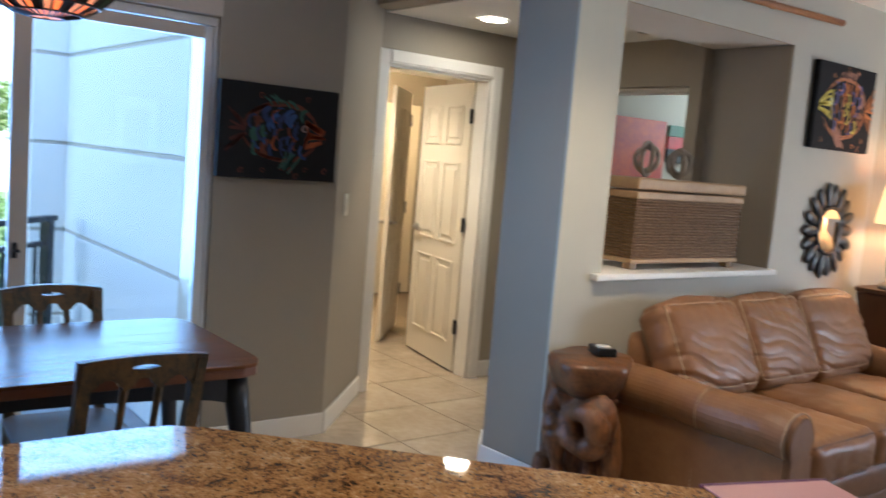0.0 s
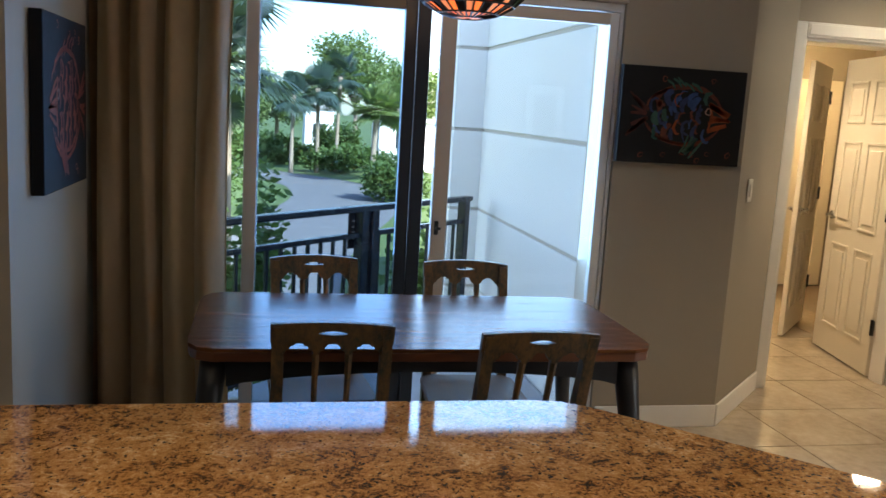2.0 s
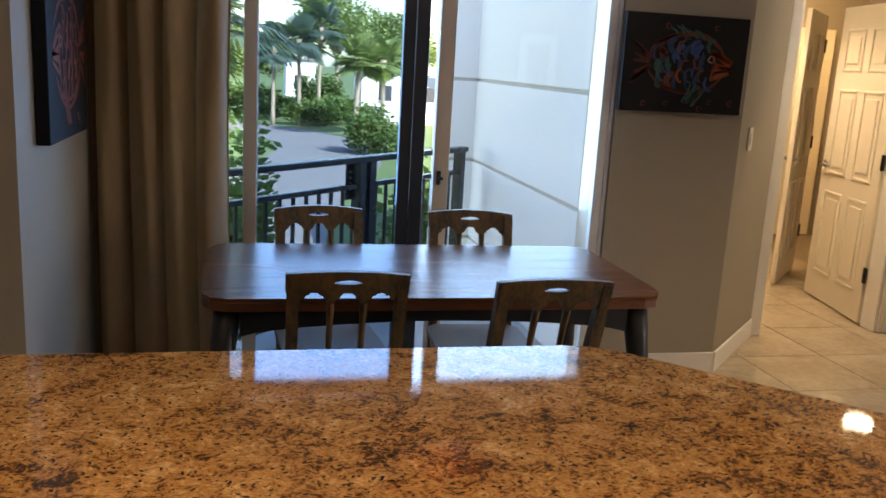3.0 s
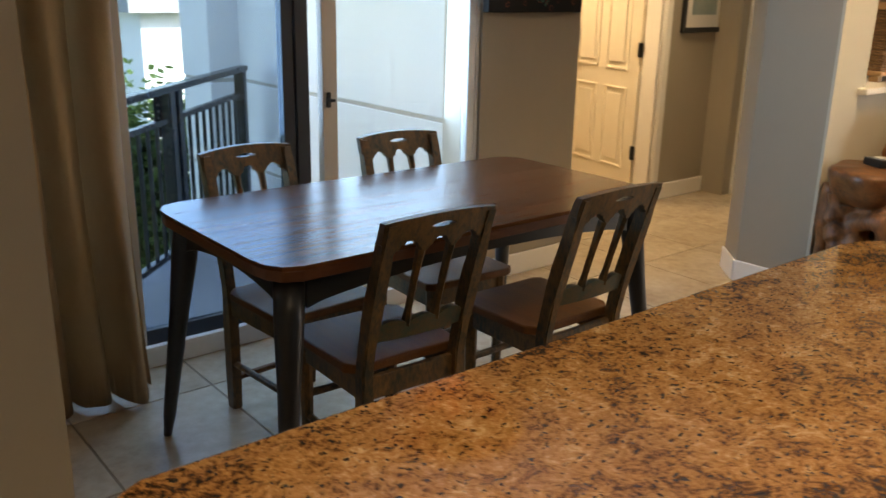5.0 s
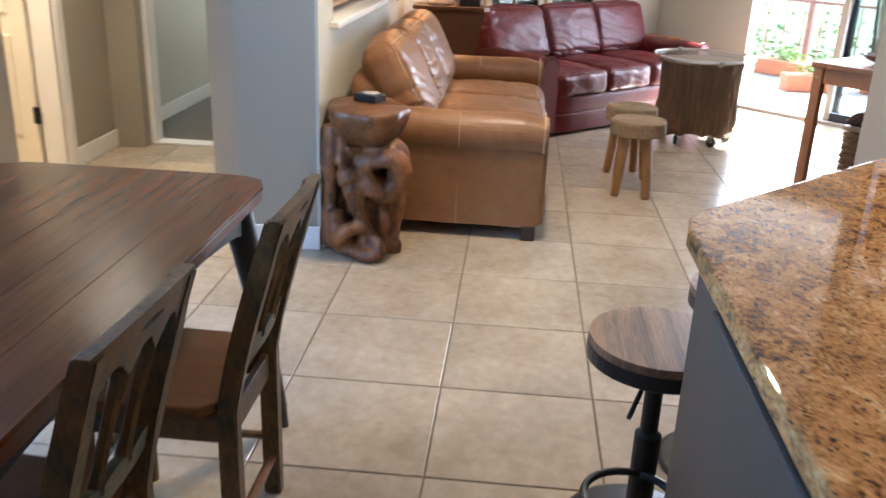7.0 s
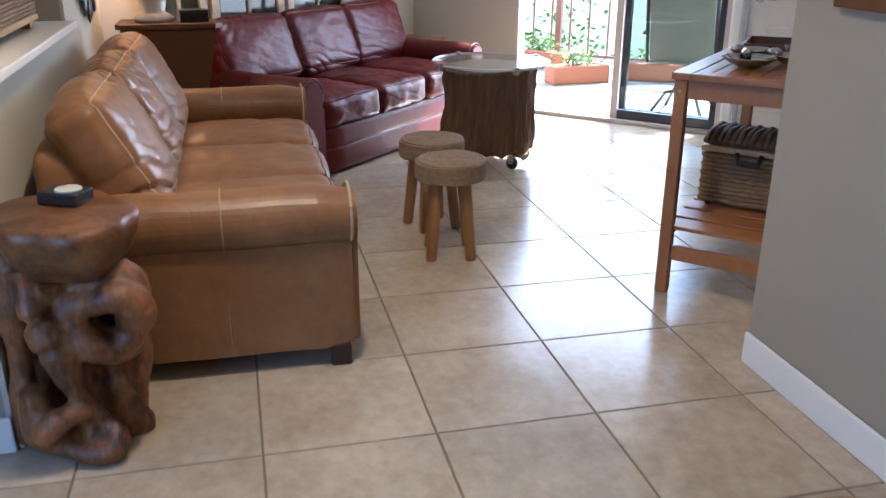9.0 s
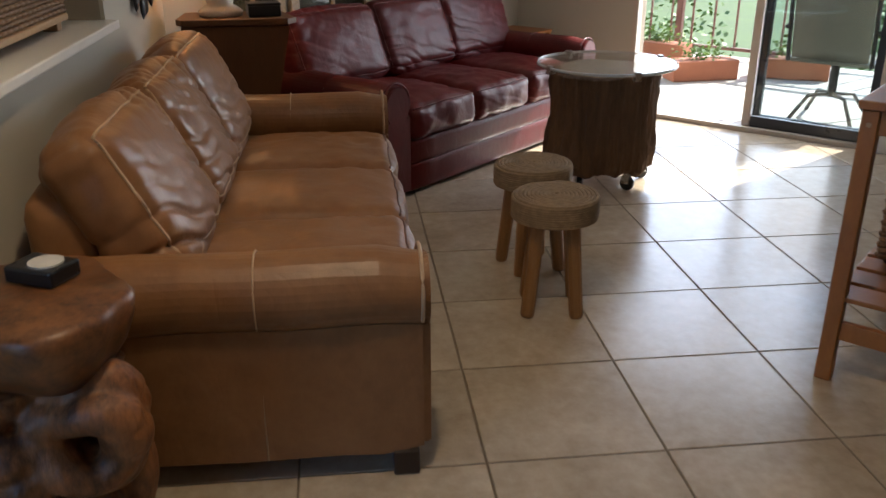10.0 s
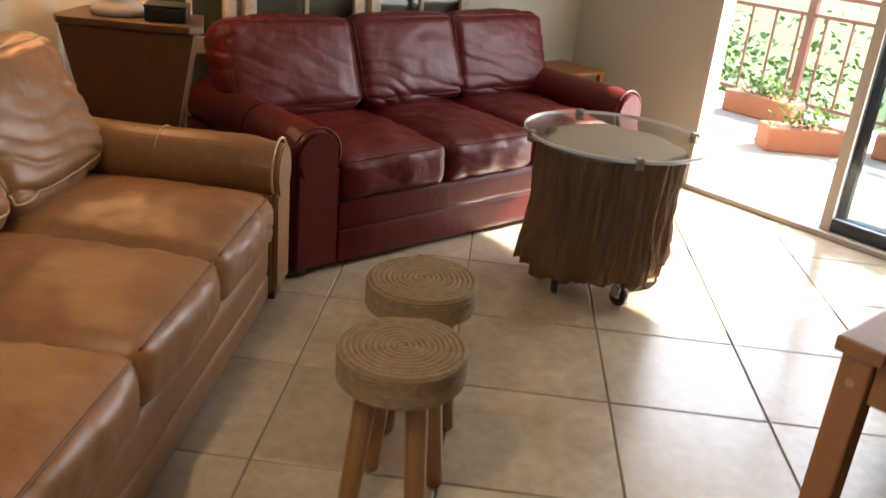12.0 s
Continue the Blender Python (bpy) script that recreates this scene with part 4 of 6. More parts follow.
def switch_plate(m, label, w=0.075, h=0.118):
    t = thing("light_switch", label, "switch", m)
    part("plate", box(-w / 2, w / 2, -0.006, 0, -h / 2, h / 2, 0.003), PLATE, t)
    part("rocker", box(-0.017, 0.017, -0.011, -0.005, -0.033, 0.033, 0.002), PLATE, t)


switch_plate(pose(-1.19, 2.455, 1.21, 0, 0, 45), "cream rocker light switch on the angled wall")
switch_plate(pose(-4.46, 1.037, 1.265, 0, 0, 0), "cream rocker light switch at the kitchen wall's end", 0.12)


# ---- kitchen bar ----
def bar():
    t = thing("kitchen_bar", "dark kitchen bar with an angled end", "bar", pose(-3.4, -0.4, 0))
    inv = Matrix.Translation((3.4, 0.4, 0))
    top = [(-4.53, -0.80), (-4.56, -0.74), (-4.56, -0.06), (-4.545, -0.02), (-4.51, 0.0), (-3.09, 0.0), (-3.03, -0.012), (-2.98, -0.045), (-1.895, -1.13), (-2.55, -1.13), (-2.80, -0.88), (-2.88, -0.84)]
    body = [(-4.53, -0.78), (-4.53, -0.03), (-3.09, -0.03), (-3.00, -0.07), (-1.94, -1.13), (-2.52, -1.13), (-2.80, -0.84)]
    part("cabinet_body", prism(body, 0.09, 0.930, 0.003), CABINET, t, "dark painted cabinet body", m=inv)
    kick = [(-4.48, -0.74), (-4.48, -0.08), (-3.11, -0.08), (-3.02, -0.12), (-2.01, -1.13), (-2.48, -1.13), (-2.78, -0.82)]
    part("toe_kick", prism(kick, 0.0, 0.09), BLACKP, t, m=inv)
    for i in range(2):
        x = -4.42 + i * 0.64
        part("back_panel", box(x, x + 0.52, -0.032, -0.018, 0.14, 0.89, 0.006), CABINET, t, m=inv)
    return top


top = bar()
single("granite_worktop", prism(top, 0.932, 0.970, 0.005), GRANITE, "polished gold and brown speckled granite worktop on the bar", "worktop", smooth=False)
pk = box(-0.13, 0.13, -0.10, 0.10, 0.0, 0.004, 0.001)
mg = thing("magazine", "pink printed magazine lying on the granite", "magazine", pose(-2.25, -0.83, 0.971, 0, 0, -20))
part("pages", pk, mat("pink_paper", (0.70, 0.36, 0.34), (0.62, 0.30, 0.30), rough=0.45), mg)
part("cover_edge", box(-0.135, 0.135, 0.1005, 0.106, 0.0, 0.005), mat("purple_print", (0.16, 0.04, 0.14), rough=0.4), mg)


def bar_stool(m, spin=0):
    t = thing("bar_stool", "round weathered wood bar stool on a black pedestal", "bar stool", m, "bar stools")
    part("base_plate", lathe([(0.0, 0.0), (0.19, 0.0), (0.195, 0.012), (0.18, 0.02), (0.05, 0.032), (0.0, 0.034)], 40, cap=False), BLACKM, t, smooth=True)
    part("column", tube([(0, 0, 0.03), (0, 0, 0.30), (0, 0, 0.31), (0, 0, 0.50)], 0.03, 20, taper=[0.033, 0.033, 0.022, 0.022]), BLACKM, t)
    ring = bmesh.new()
    merge(ring, tube([(0.03 + 0.11 * (1 - math.cos(a)), 0.11 * math.sin(a), 0.2) for a in [2 * math.pi * i / 24 for i in range(25)]], 0.010, 8), pose(0, 0, 0, 0, 0, 160 + spin))
    part("foot_ring", ring, BLACKM, t, smooth=True)
    part("lever", tube([(0, 0, 0.49), (-0.10, 0.05, 0.47), (-0.16, 0.08, 0.435)], 0.006, 8), BLACKM, t)
    part("seat_rim", lathe([(0.0, 0.505), (0.165, 0.505), (0.172, 0.51), (0.172, 0.545), (0.0, 0.545)], 40, cap=False), BLACKM, t, "black steel seat rim", smooth=False)
    n = 5
    for i in range(n):
        a, b_ = -0.17 + 0.34 * i / n + 0.0002, -0.17 + 0.34 * (i + 1) / n - 0.0002
        pts = [(math.sqrt(max(0, 0.17 ** 2 - y * y)), y) for y in [a + (b_ - a) * k / 6 for k in range(7)]]
        pts = pts + [(-x, y) for x, y in reversed(pts)]
        pts = [p for k, p in enumerate(pts) if k == 0 or (Vector(p) - Vector(pts[k - 1])).length > 1e-4]
        if (Vector(pts[0]) - Vector(pts[-1])).length < 1e-4:
            pts.pop()
        part("seat_board", prism(pts, 0.545, 0.566, 0.0005), STOOLSEAT, t)
    return t


bar_stool(pose(-2.70, -0.06, 0))
bar_stool(pose(-2.36, -0.36, 0, 0, 0, 40), 30)


# ---- sofas ----
def sofa(name, m, W, D, arm, arm_h, seat_h, back_h, hide, label, pillow_h=0.5, seed=0, tilt=16, rest_y=0.70, piping=None, plump=0.04, corner=0.065, spread=0.02, crease=0.036, low=0.07, seam_hide=None):
    """Faces -y, its front left foot at the origin."""
    t = thing(name, label, "sofa", m)
    part("base_frame", box(arm * 0.6, W - arm * 0.6, 0.03, D - 0.08, low, 0.30, 0.02), hide, t)
    part("front_rail", puffy(W - 2 * arm - 0.01, 0.05, 0.13, 0.02, 8, 0.006, 0.003, seed + 5), hide, t, smooth=True, m=pose(W / 2, 0.035, 0.225))
    part("front_skirt", puffy(W - 2 * arm - 0.01, 0.05, 0.17 - low, 0.015, 8, 0.004, 0.002, seed + 6), hide, t, smooth=True, m=pose(W / 2, 0.035, (0.165 + low) / 2))
    for s in (0, 1):
        r = 0.105
        cx = arm - r - 0.01 if s == 0 else r + 0.01
        pts = []
        # arm outline: straight body with a rolled top
        side = -1 if s == 0 else 1
        body_out = 0.025
        for a in range(-40, 221, 10):
            pts.append((cx + side * -1 * r * math.cos(radians(a)), arm_h - r + r * math.sin(radians(a))))
        lo = [(cx + side * (cx - body_out if s == 0 else arm - body_out - cx), arm_h - 2 * r * 0.82), (cx + side * (cx - body_out if s == 0 else arm - body_out - cx), low)]
        lo2 = [(arm - 0.004 if s == 0 else 0.004, low), (arm - 0.004 if s == 0 else 0.004, arm_h - 2 * r * 0.8)]
        ring = pts + lo + lo2
        b = bmesh.new()
        rows = 8
        rings = []
        for j in range(rows + 1):
            y = (D - 0.06) * j / rows
            sq = 0.94 if j in (0,) else 1.0
            mid = Vector((arm / 2, (arm_h + 0.07) / 2))
            rr = []
            for (x, z) in ring:
                p = mid + (Vector((x, z)) - mid) * sq
                w = noise.noise(Vector((x * 5 + seed, y * 4, z * 5))) * 0.006
                rr.append(b.verts.new((p.x + w, y + (0.012 if j == 0 else 0), p.y + w)))
            rings.append(rr)
        for a_, c_ in zip(rings, rings[1:]):
            for k in range(len(ring)):
                b.faces.new((a_[k], a_[(k + 1) % len(ring)], c_[(k + 1) % len(ring)], c_[k]))
        b.faces.new(rings[0])
        b.faces.new(rings[-1])
        part("arm", b, hide, t, smooth=False, m=pose(0 if s == 0 else W - arm, 0, 0))
        o = t.children[-1]
        for p in o.data.polygons:
            p.use_smooth = len(p.vertices) == 4
        fp = bmesh.new()
        f = fp.faces.new([fp.verts.new((arm / 2 + (x - arm / 2) * 0.86, -0.008, 0.34 + (z - 0.34) * 0.95)) for x, z in ring])
        e = bmesh.ops.extrude_face_region(fp, geom=[f])
        for v in e["geom"]:
            if isinstance(v, bmesh.types.BMVert):
                v.co.y += 0.03
        bmesh.ops.bevel(fp, geom=fp.edges[:], offset=0.006, segments=2, affect='EDGES')
        part("arm_front_panel", fp, hide, t, m=pose(0 if s == 0 else W - arm, 0, 0))
        sb = tube([(arm * 0.5 + (x - arm * 0.5) * 1.012, 0.013, z * 1.0 + 0.002) for x, z in pts], 0.005, 6)
        part("piping", sb, piping or hide, t, smooth=True, m=pose(0 if s == 0 else W - arm, 0, 0))
        # a stitched seam over the roll
        sm = tube([(x + (0.0015 if s else -0.0015), D * 0.42, z + 0.001) for x, z in pts + [lo[1]]], 0.0028, 5)
        part("seam", sm, piping or hide, t, smooth=True, m=pose(0 if s == 0 else W - arm, 0, 0))
    n = 3
    cw = (W - 2 * arm) / n
    for i in range(n):
        x = arm + cw * (i + 0.5)
        line = []
        part("seat_cushion", puffy(cw - 0.006, D - 0.24, 0.19, 0.055, 30, 0.032, 0.010, seed + i, (6, 11, 5), 0.010, line, "seat"), hide, t, smooth=True, m=pose(x, (D - 0.24) / 2 - 0.005, seat_h - 0.085 - 0.01))
        line = [p for _, p in sorted(line, key=lambda q: q[0])]
        part("cushion_piping", tube(line, 0.0045, 6), seam_hide or hide, t, smooth=True, m=pose(x, (D - 0.24) / 2 - 0.005, seat_h - 0.085 - 0.01))
    part("back_frame", puffy(W - 2 * arm + 0.08, 0.20, back_h - 0.07, 0.06, 10, 0.01, 0.004, seed + 9), hide, t, smooth=True, m=pose(W / 2, D - 0.105, (back_h + 0.07) / 2))
    for i in range(n):
        x = arm + cw * (i + 0.5)
        jx, jt, jr = noise.noise(Vector((seed, i * 3.7, 0))) * 0.02, noise.noise(Vector((i * 2.3, seed, 4))) * 9, noise.noise(Vector((i * 5.1, seed, 9))) * 8
        loop = []
        p = part("back_pillow", puffy(cw + spread + (0.03 if i != 1 else 0), 0.21, pillow_h, corner, 44, plump, 0.008, seed + 20 + i, (4, 4, 7), crease, loop), hide, t, smooth=True, m=pose(x + jx + (i - 1) * spread, rest_y, seat_h + pillow_h / 2 - 0.02, -tilt + jt * 0.5, jr * 0.6, jr * 0.5))
        loop = [q for _, q in sorted(loop, key=lambda q: q[0])]
        ed = tube(loop + loop[:1], 0.0042, 6)
        part("pillow_piping", ed, piping or hide, p, smooth=True)
    for x in (0.06, W - 0.06):
        for y in (0.06, D - 0.12):
            part("foot", box(x - 0.045, x + 0.045, y - 0.035, y + 0.035, 0.0, low + 0.005, 0.006), DARKWOOD, t, "dark wooden block foot")
    return t


PIPE = mat("tan_piping", (0.50, 0.33, 0.19), rough=0.5)
sofa("tan_sofa", pose(-0.55, 0.16, 0), 2.10, 1.00, 0.225, 0.62, 0.475, 0.76, TANL, "worn tan leather three-seat sofa with rolled arms against the partition wall", 0.455, 1, 28, 0.76, PIPE, seam_hide=mat("dark_tan_piping", (0.16, 0.07, 0.03), rough=0.5))
sofa("red_sofa", pose(1.60, 0.182, 0, 0, 0, -45), 2.12, 0.97, 0.245, 0.60, 0.47, 0.74, REDL, "dark red leather three-seat sofa standing across the corner", 0.42, 7, 24, 0.74, None, 0.03, 0.06, 0.09, 0.016, 0.025)

# ---- living room ----
def stump_table():
    t = thing("stump_table", "tree stump coffee table with a round glass top on casters", "coffee table", pose(1.97, -1.03, 0))

    def wob(a, z):
        return 1 + 0.05 * math.sin(3 * a + 1) - 0.07 * abs(noise.noise(Vector((math.cos(a) * 6, math.sin(a) * 6, z * 1.2 + 3)))) + 0.035 * math.sin(7 * a + 2 * z) + 0.03 * noise.noise(Vector((math.cos(a) * 4, math.sin(a) * 4, z * 3))) + 0.02 * noise.noise(Vector((math.cos(a) * 14, math.sin(a) * 14, z * 4)))

    prof = [(0.02, 0.105), (0.26, 0.10), (0.292, 0.12), (0.298, 0.18), (0.289, 0.26), (0.284, 0.34), (0.282, 0.44), (0.285, 0.54), (0.288, 0.592), (0.275, 0.598), (0.02, 0.598)]
    fine = prof[:2]
    for (r0, z0), (r1, z1) in zip(prof[1:-2], prof[2:-1]):
        fine += [(r0 + (r1 - r0) * k / 6, z0 + (z1 - z0) * k / 6) for k in range(1, 7)]
    b = lathe(fine + prof[-1:], 160, wob)
    for v in b.verts:
        rr = math.hypot(v.co.x, v.co.y)
        if rr > 0.2:
            # deep bark furrows, a flared foot on one side
            a = math.atan2(v.co.y, v.co.x)
            k = -0.020 * max(0.0, 1 - 4 * abs(noise.noise(Vector((math.cos(a) * 9, math.sin(a) * 9, v.co.z * 1.6)))))
            k += 0.010 * noise.noise(Vector((math.cos(a) * 16, math.sin(a) * 16, v.co.z * 9))) + 0.006 * noise.noise(Vector((math.cos(a) * 34, math.sin(a) * 34, v.co.z * 20)))
            k += 0.045 * max(0.0, math.cos(a - 2.2)) ** 2 * max(0.0, (0.36 - v.co.z) / 0.26)
            v.co.x += k * math.cos(a)
            v.co.y += k * math.sin(a) + 0.02
        if v.co.z < 0.13:
            v.co.z += 0.06 * noise.noise(Vector((v.co.x * 11, v.co.y * 11, 0)))
    part("stump", b, BARK, t, "brown barked stump", smooth=True)
    part("stump_top", lathe([(0.0, 0.599), (0.262, 0.599), (0.262, 0.604), (0, 0.604)], 64, wob, cap=False), mat("pale_end_grain", (0.50, 0.40, 0.28), (0.32, 0.23, 0.14), scale=6, rough=0.6, bump=0.3), t, "pale sawn stump top")
    g = part("glass_top", lathe([(0.0, 0.622), (0.355, 0.622), (0.362, 0.626), (0.362, 0.634), (0.355, 0.638), (0.0, 0.638)], 72, cap=False), CLEAR, t, "round clear glass top", smooth=False)
    g.visible_shadow = False
    part("glass_rim", lathe([(0.3585, 0.6225), (0.3635, 0.6235), (0.3635, 0.6365), (0.3585, 0.6375), (0.3585, 0.6225)], 72, cap=False), mat("frosted_rim", (0.75, 0.78, 0.78), rough=0.2, bump=0), t, "pale ground glass rim", smooth=True)
    for a in (20, 110, 188, 290):
        c, s = math.cos(radians(a)), math.sin(radians(a))
        cb = box(-0.012, 0.014, -0.016, 0.016, 0.60, 0.645, 0.003)
        box(-0.03, 0.0, -0.010, 0.010, 0.602, 0.62, 0.003, bm=cb)
        part("clip", cb, STEEL, t, "small steel clip", m=pose(c * 0.352, s * 0.352, 0, 0, 0, a))
    for a in (60, 135, 200, 265, 330):
        c, s = math.cos(radians(a)) * 0.22, math.sin(radians(a)) * 0.22
        w = lathe([(0.008, -0.014), (0.034, -0.014), (0.038, -0.008), (0.038, 0.008), (0.034, 0.014), (0.008, 0.014)], 22)
        cas = part("caster", tube([(0, 0, 0.115), (0, 0, 0.08), (0.015, 0, 0.045)], 0.01, 8), STEEL, t, m=pose(c, s, 0, 0, 0, a + 30))
        part("wheel", w, BLACKP, cas, "black caster wheel", m=pose(0.015, 0, 0.038, 90))
        fk = box(-0.012, 0.03, -0.021, -0.017, 0.036, 0.085, 0.002)
        box(-0.012, 0.03, 0.017, 0.021, 0.036, 0.085, 0.002, bm=fk)
        part("fork", fk, STEEL, cas)


stump_table()


def rope_stool(m, seed):
    t = thing("rope_stool", "low round stool with a coiled rope seat and four pine legs", "stool", m, "rope stools")
    # coiled rope on the top and round the side
    core = lathe([(0.0, 0.362), (0.146, 0.362), (0.15, 0.37), (0.15, 0.438), (0.0, 0.442)], 40, cap=False)
    part("seat_core", core, ROPE, t)
    top = bmesh.new()
    turns, per = 10, 28
    pts = []
    for i in range(turns * per):
        r = 0.006 + 0.148 * i / (turns * per)
        a = 2 * math.pi * i / per
        pts.append((r * math.cos(a), r * math.sin(a), 0.441 + 0.0015 * noise.noise(Vector((r * 90, a, seed)))))
    merge(top, tube(pts, 0.0082, 6))
    part("coiled_top", top, ROPE, t, "coiled natural rope", smooth=True)
    sd = bmesh.new()
    pts = []
    for i in range(9 * 40):
        a = 2 * math.pi * i / 40
        rr = 0.153 + 0.002 * noise.noise(Vector((math.cos(a) * 3, math.sin(a) * 3, i * 0.02)))
        pts.append((rr * math.cos(a), rr * math.sin(a), 0.366 + 0.074 * i / 360))
    merge(sd, tube(pts, 0.0065, 6))
    part("coiled_side", sd, ROPE, t, "coiled natural rope", smooth=True)
    for a in (35, 125, 215, 305):
        c, s = math.cos(radians(a)), math.sin(radians(a))
        part("leg", tube([(c * 0.128, s * 0.128, 0.0), (c * 0.126, s * 0.126, 0.01), (c * 0.085, s * 0.085, 0.363)], 0.026, 12, taper=[0.022, 0.026, 0.028]), PINE, t)
    return t


rope_stool(pose(0.43, -0.395, 0), 1)
rope_stool(pose(0.83, -0.40, 0, 0, 0, 25), 2)


def root_table():
    t = thing("root_side_table", "polished reddish root wood side table against the partition wall", "side table", pose(-0.765, 0.985, 0))

    def wob(a, z):
        return 1 + 0.10 * math.sin(2 * a + 0.6) + 0.06 * math.sin(5 * a + 4 * z) + 0.05 * noise.noise(Vector((math.cos(a) * 2.5, math.sin(a) * 2.5, z * 6)))

    top = lathe([(0.0, 0.505), (0.09, 0.51), (0.14, 0.53), (0.172, 0.575), (0.192, 0.635), (0.195, 0.672), (0.182, 0.687), (0.0, 0.69)], 64, wob, cap=False)
    part("root_top", top, ROOTTOP, t, "smooth reddish top slab", smooth=True)
    def gnarl(a, z):
        g = noise.noise(Vector((math.cos(a) * 2.2, math.sin(a) * 2.2, z * 3.5)))
        f = noise.noise(Vector((math.cos(a) * 7, math.sin(a) * 7, z * 2.5 + 9)))
        return 1 + 0.30 * g - 0.16 * abs(f) + 0.05 * math.sin(6 * a + 9 * z)

    body = lathe([(0.02, 0.0), (0.135, 0.0), (0.15, 0.05), (0.125, 0.11), (0.105, 0.18), (0.09, 0.25), (0.085, 0.32), (0.085, 0.39), (0.10, 0.46), (0.14, 0.52), (0.02, 0.53)], 72, gnarl)
    bmesh.ops.subdivide_edges(body, edges=[e for e in body.edges if abs(e.verts[0].co.z - e.verts[1].co.z) > 0.02], cuts=2)
    for v in body.verts:
        r = Vector((v.co.x, v.co.y, 0))
        if r.length > 0.05:
            v.co += r.normalized() * 0.02 * noise.noise(v.co * 14)

    def limb(line, rad, seed, flat=1.0):
        p, tp = [], []
        for k in range(len(line) * 5 - 4):
            i, u = min(k // 5, len(line) - 2), (k - 5 * min(k // 5, len(line) - 2)) / 5
            q = Vector(line[i]).lerp(Vector(line[i + 1]), u)
            q += Vector((noise.noise(q * 9 + Vector((seed, 0, 0))), noise.noise(q * 9 + Vector((0, seed, 5))), 0)) * 0.014
            p.append(q)
            tp.append(rad * (1 + 0.28 * math.sin(k * 0.55 + seed) + 0.18 * noise.noise(q * 16)))
        p[0].z = max(p[0].z, rad * 0.4)
        merge(body, tube(p, rad, 16, taper=tp, flat=flat))

    # straight flank against the wall, a bent limb down the middle, stubs behind
    limb([(-0.04, 0.165, 0.02), (-0.05, 0.16, 0.20), (-0.05, 0.16, 0.40), (-0.04, 0.15, 0.60)], 0.045, 1)
    limb([(-0.13, -0.03, 0.06), (-0.15, 0.00, 0.20), (-0.15, 0.04, 0.34), (-0.12, 0.09, 0.47), (-0.09, 0.10, 0.56)], 0.042, 2)
    limb([(0.09, 0.05, 0.0), (0.09, 0.03, 0.2), (0.07, 0.02, 0.4), (0.03, 0.0, 0.55)], 0.05, 3)
    limb([(0.05, -0.12, 0.0), (0.04, -0.13, 0.2), (0.03, -0.11, 0.4), (0.02, -0.06, 0.55)], 0.045, 4)
    limb([(-0.10, 0.10, 0.02), (-0.13, 0.11, 0.10), (-0.12, 0.12, 0.22)], 0.05, 5)

    def loop(cy, cz, ry, rz, rad, x, seed):
        """A closed ring of root round a dark hollow, seen along x."""
        p, tp = [], []
        for k in range(33):
            a = 2 * math.pi * k / 32
            w = 1 + 0.13 * math.sin(3 * a + seed) + 0.08 * math.sin(2 * a + 2 * seed)
            p.append((x + 0.02 * math.sin(2 * a + seed), cy + ry * w * math.cos(a), max(rad * 0.9, cz + rz * w * math.sin(a))))
            tp.append(rad * (1 + 0.22 * math.sin(2 * a + seed * 2)))
        tp[-1] = tp[0]
        merge(body, tube(p, rad, 14, taper=tp))

    loop(-0.085, 0.40, 0.082, 0.080, 0.047, -0.12, 1)
    loop(-0.085, 0.40, 0.088, 0.090, 0.050, -0.06, 2)
    loop(0.01, 0.088, 0.095, 0.060, 0.030, -0.17, 3)
    ob = part("root_body", body, ROOT, t, "gnarled brown root body with hollow loops", smooth=True)
    fuse = ob.modifiers.new("fuse", 'REMESH')
    fuse.mode, fuse.voxel_size, fuse.use_smooth_shade = 'VOXEL', 0.008, True
    soft = ob.modifiers.new("soften", 'SMOOTH')
    soft.factor, soft.iterations = 0.5, 5


root_table()
dc = thing("desk_clock", "small black box clock with a pale face on the root table", "clock", pose(-0.70, 0.985, 0.691, 0, 0, 65))
part("case", box(-0.06, 0.06, -0.045, 0.045, 0, 0.036, 0.006), BLACKP, dc)
part("dial", lathe([(0.0, 0.0365), (0.036, 0.0365), (0.036, 0.040), (0.0, 0.041)], 28, cap=False), CERAMIC, dc, "round pale dial", m=pose(-0.012, 0.0, 0))
part("face", box(-0.048, 0.03, -0.050, -0.0445, 0.004, 0.03, 0.003), CERAMIC, dc, "pale face strip")


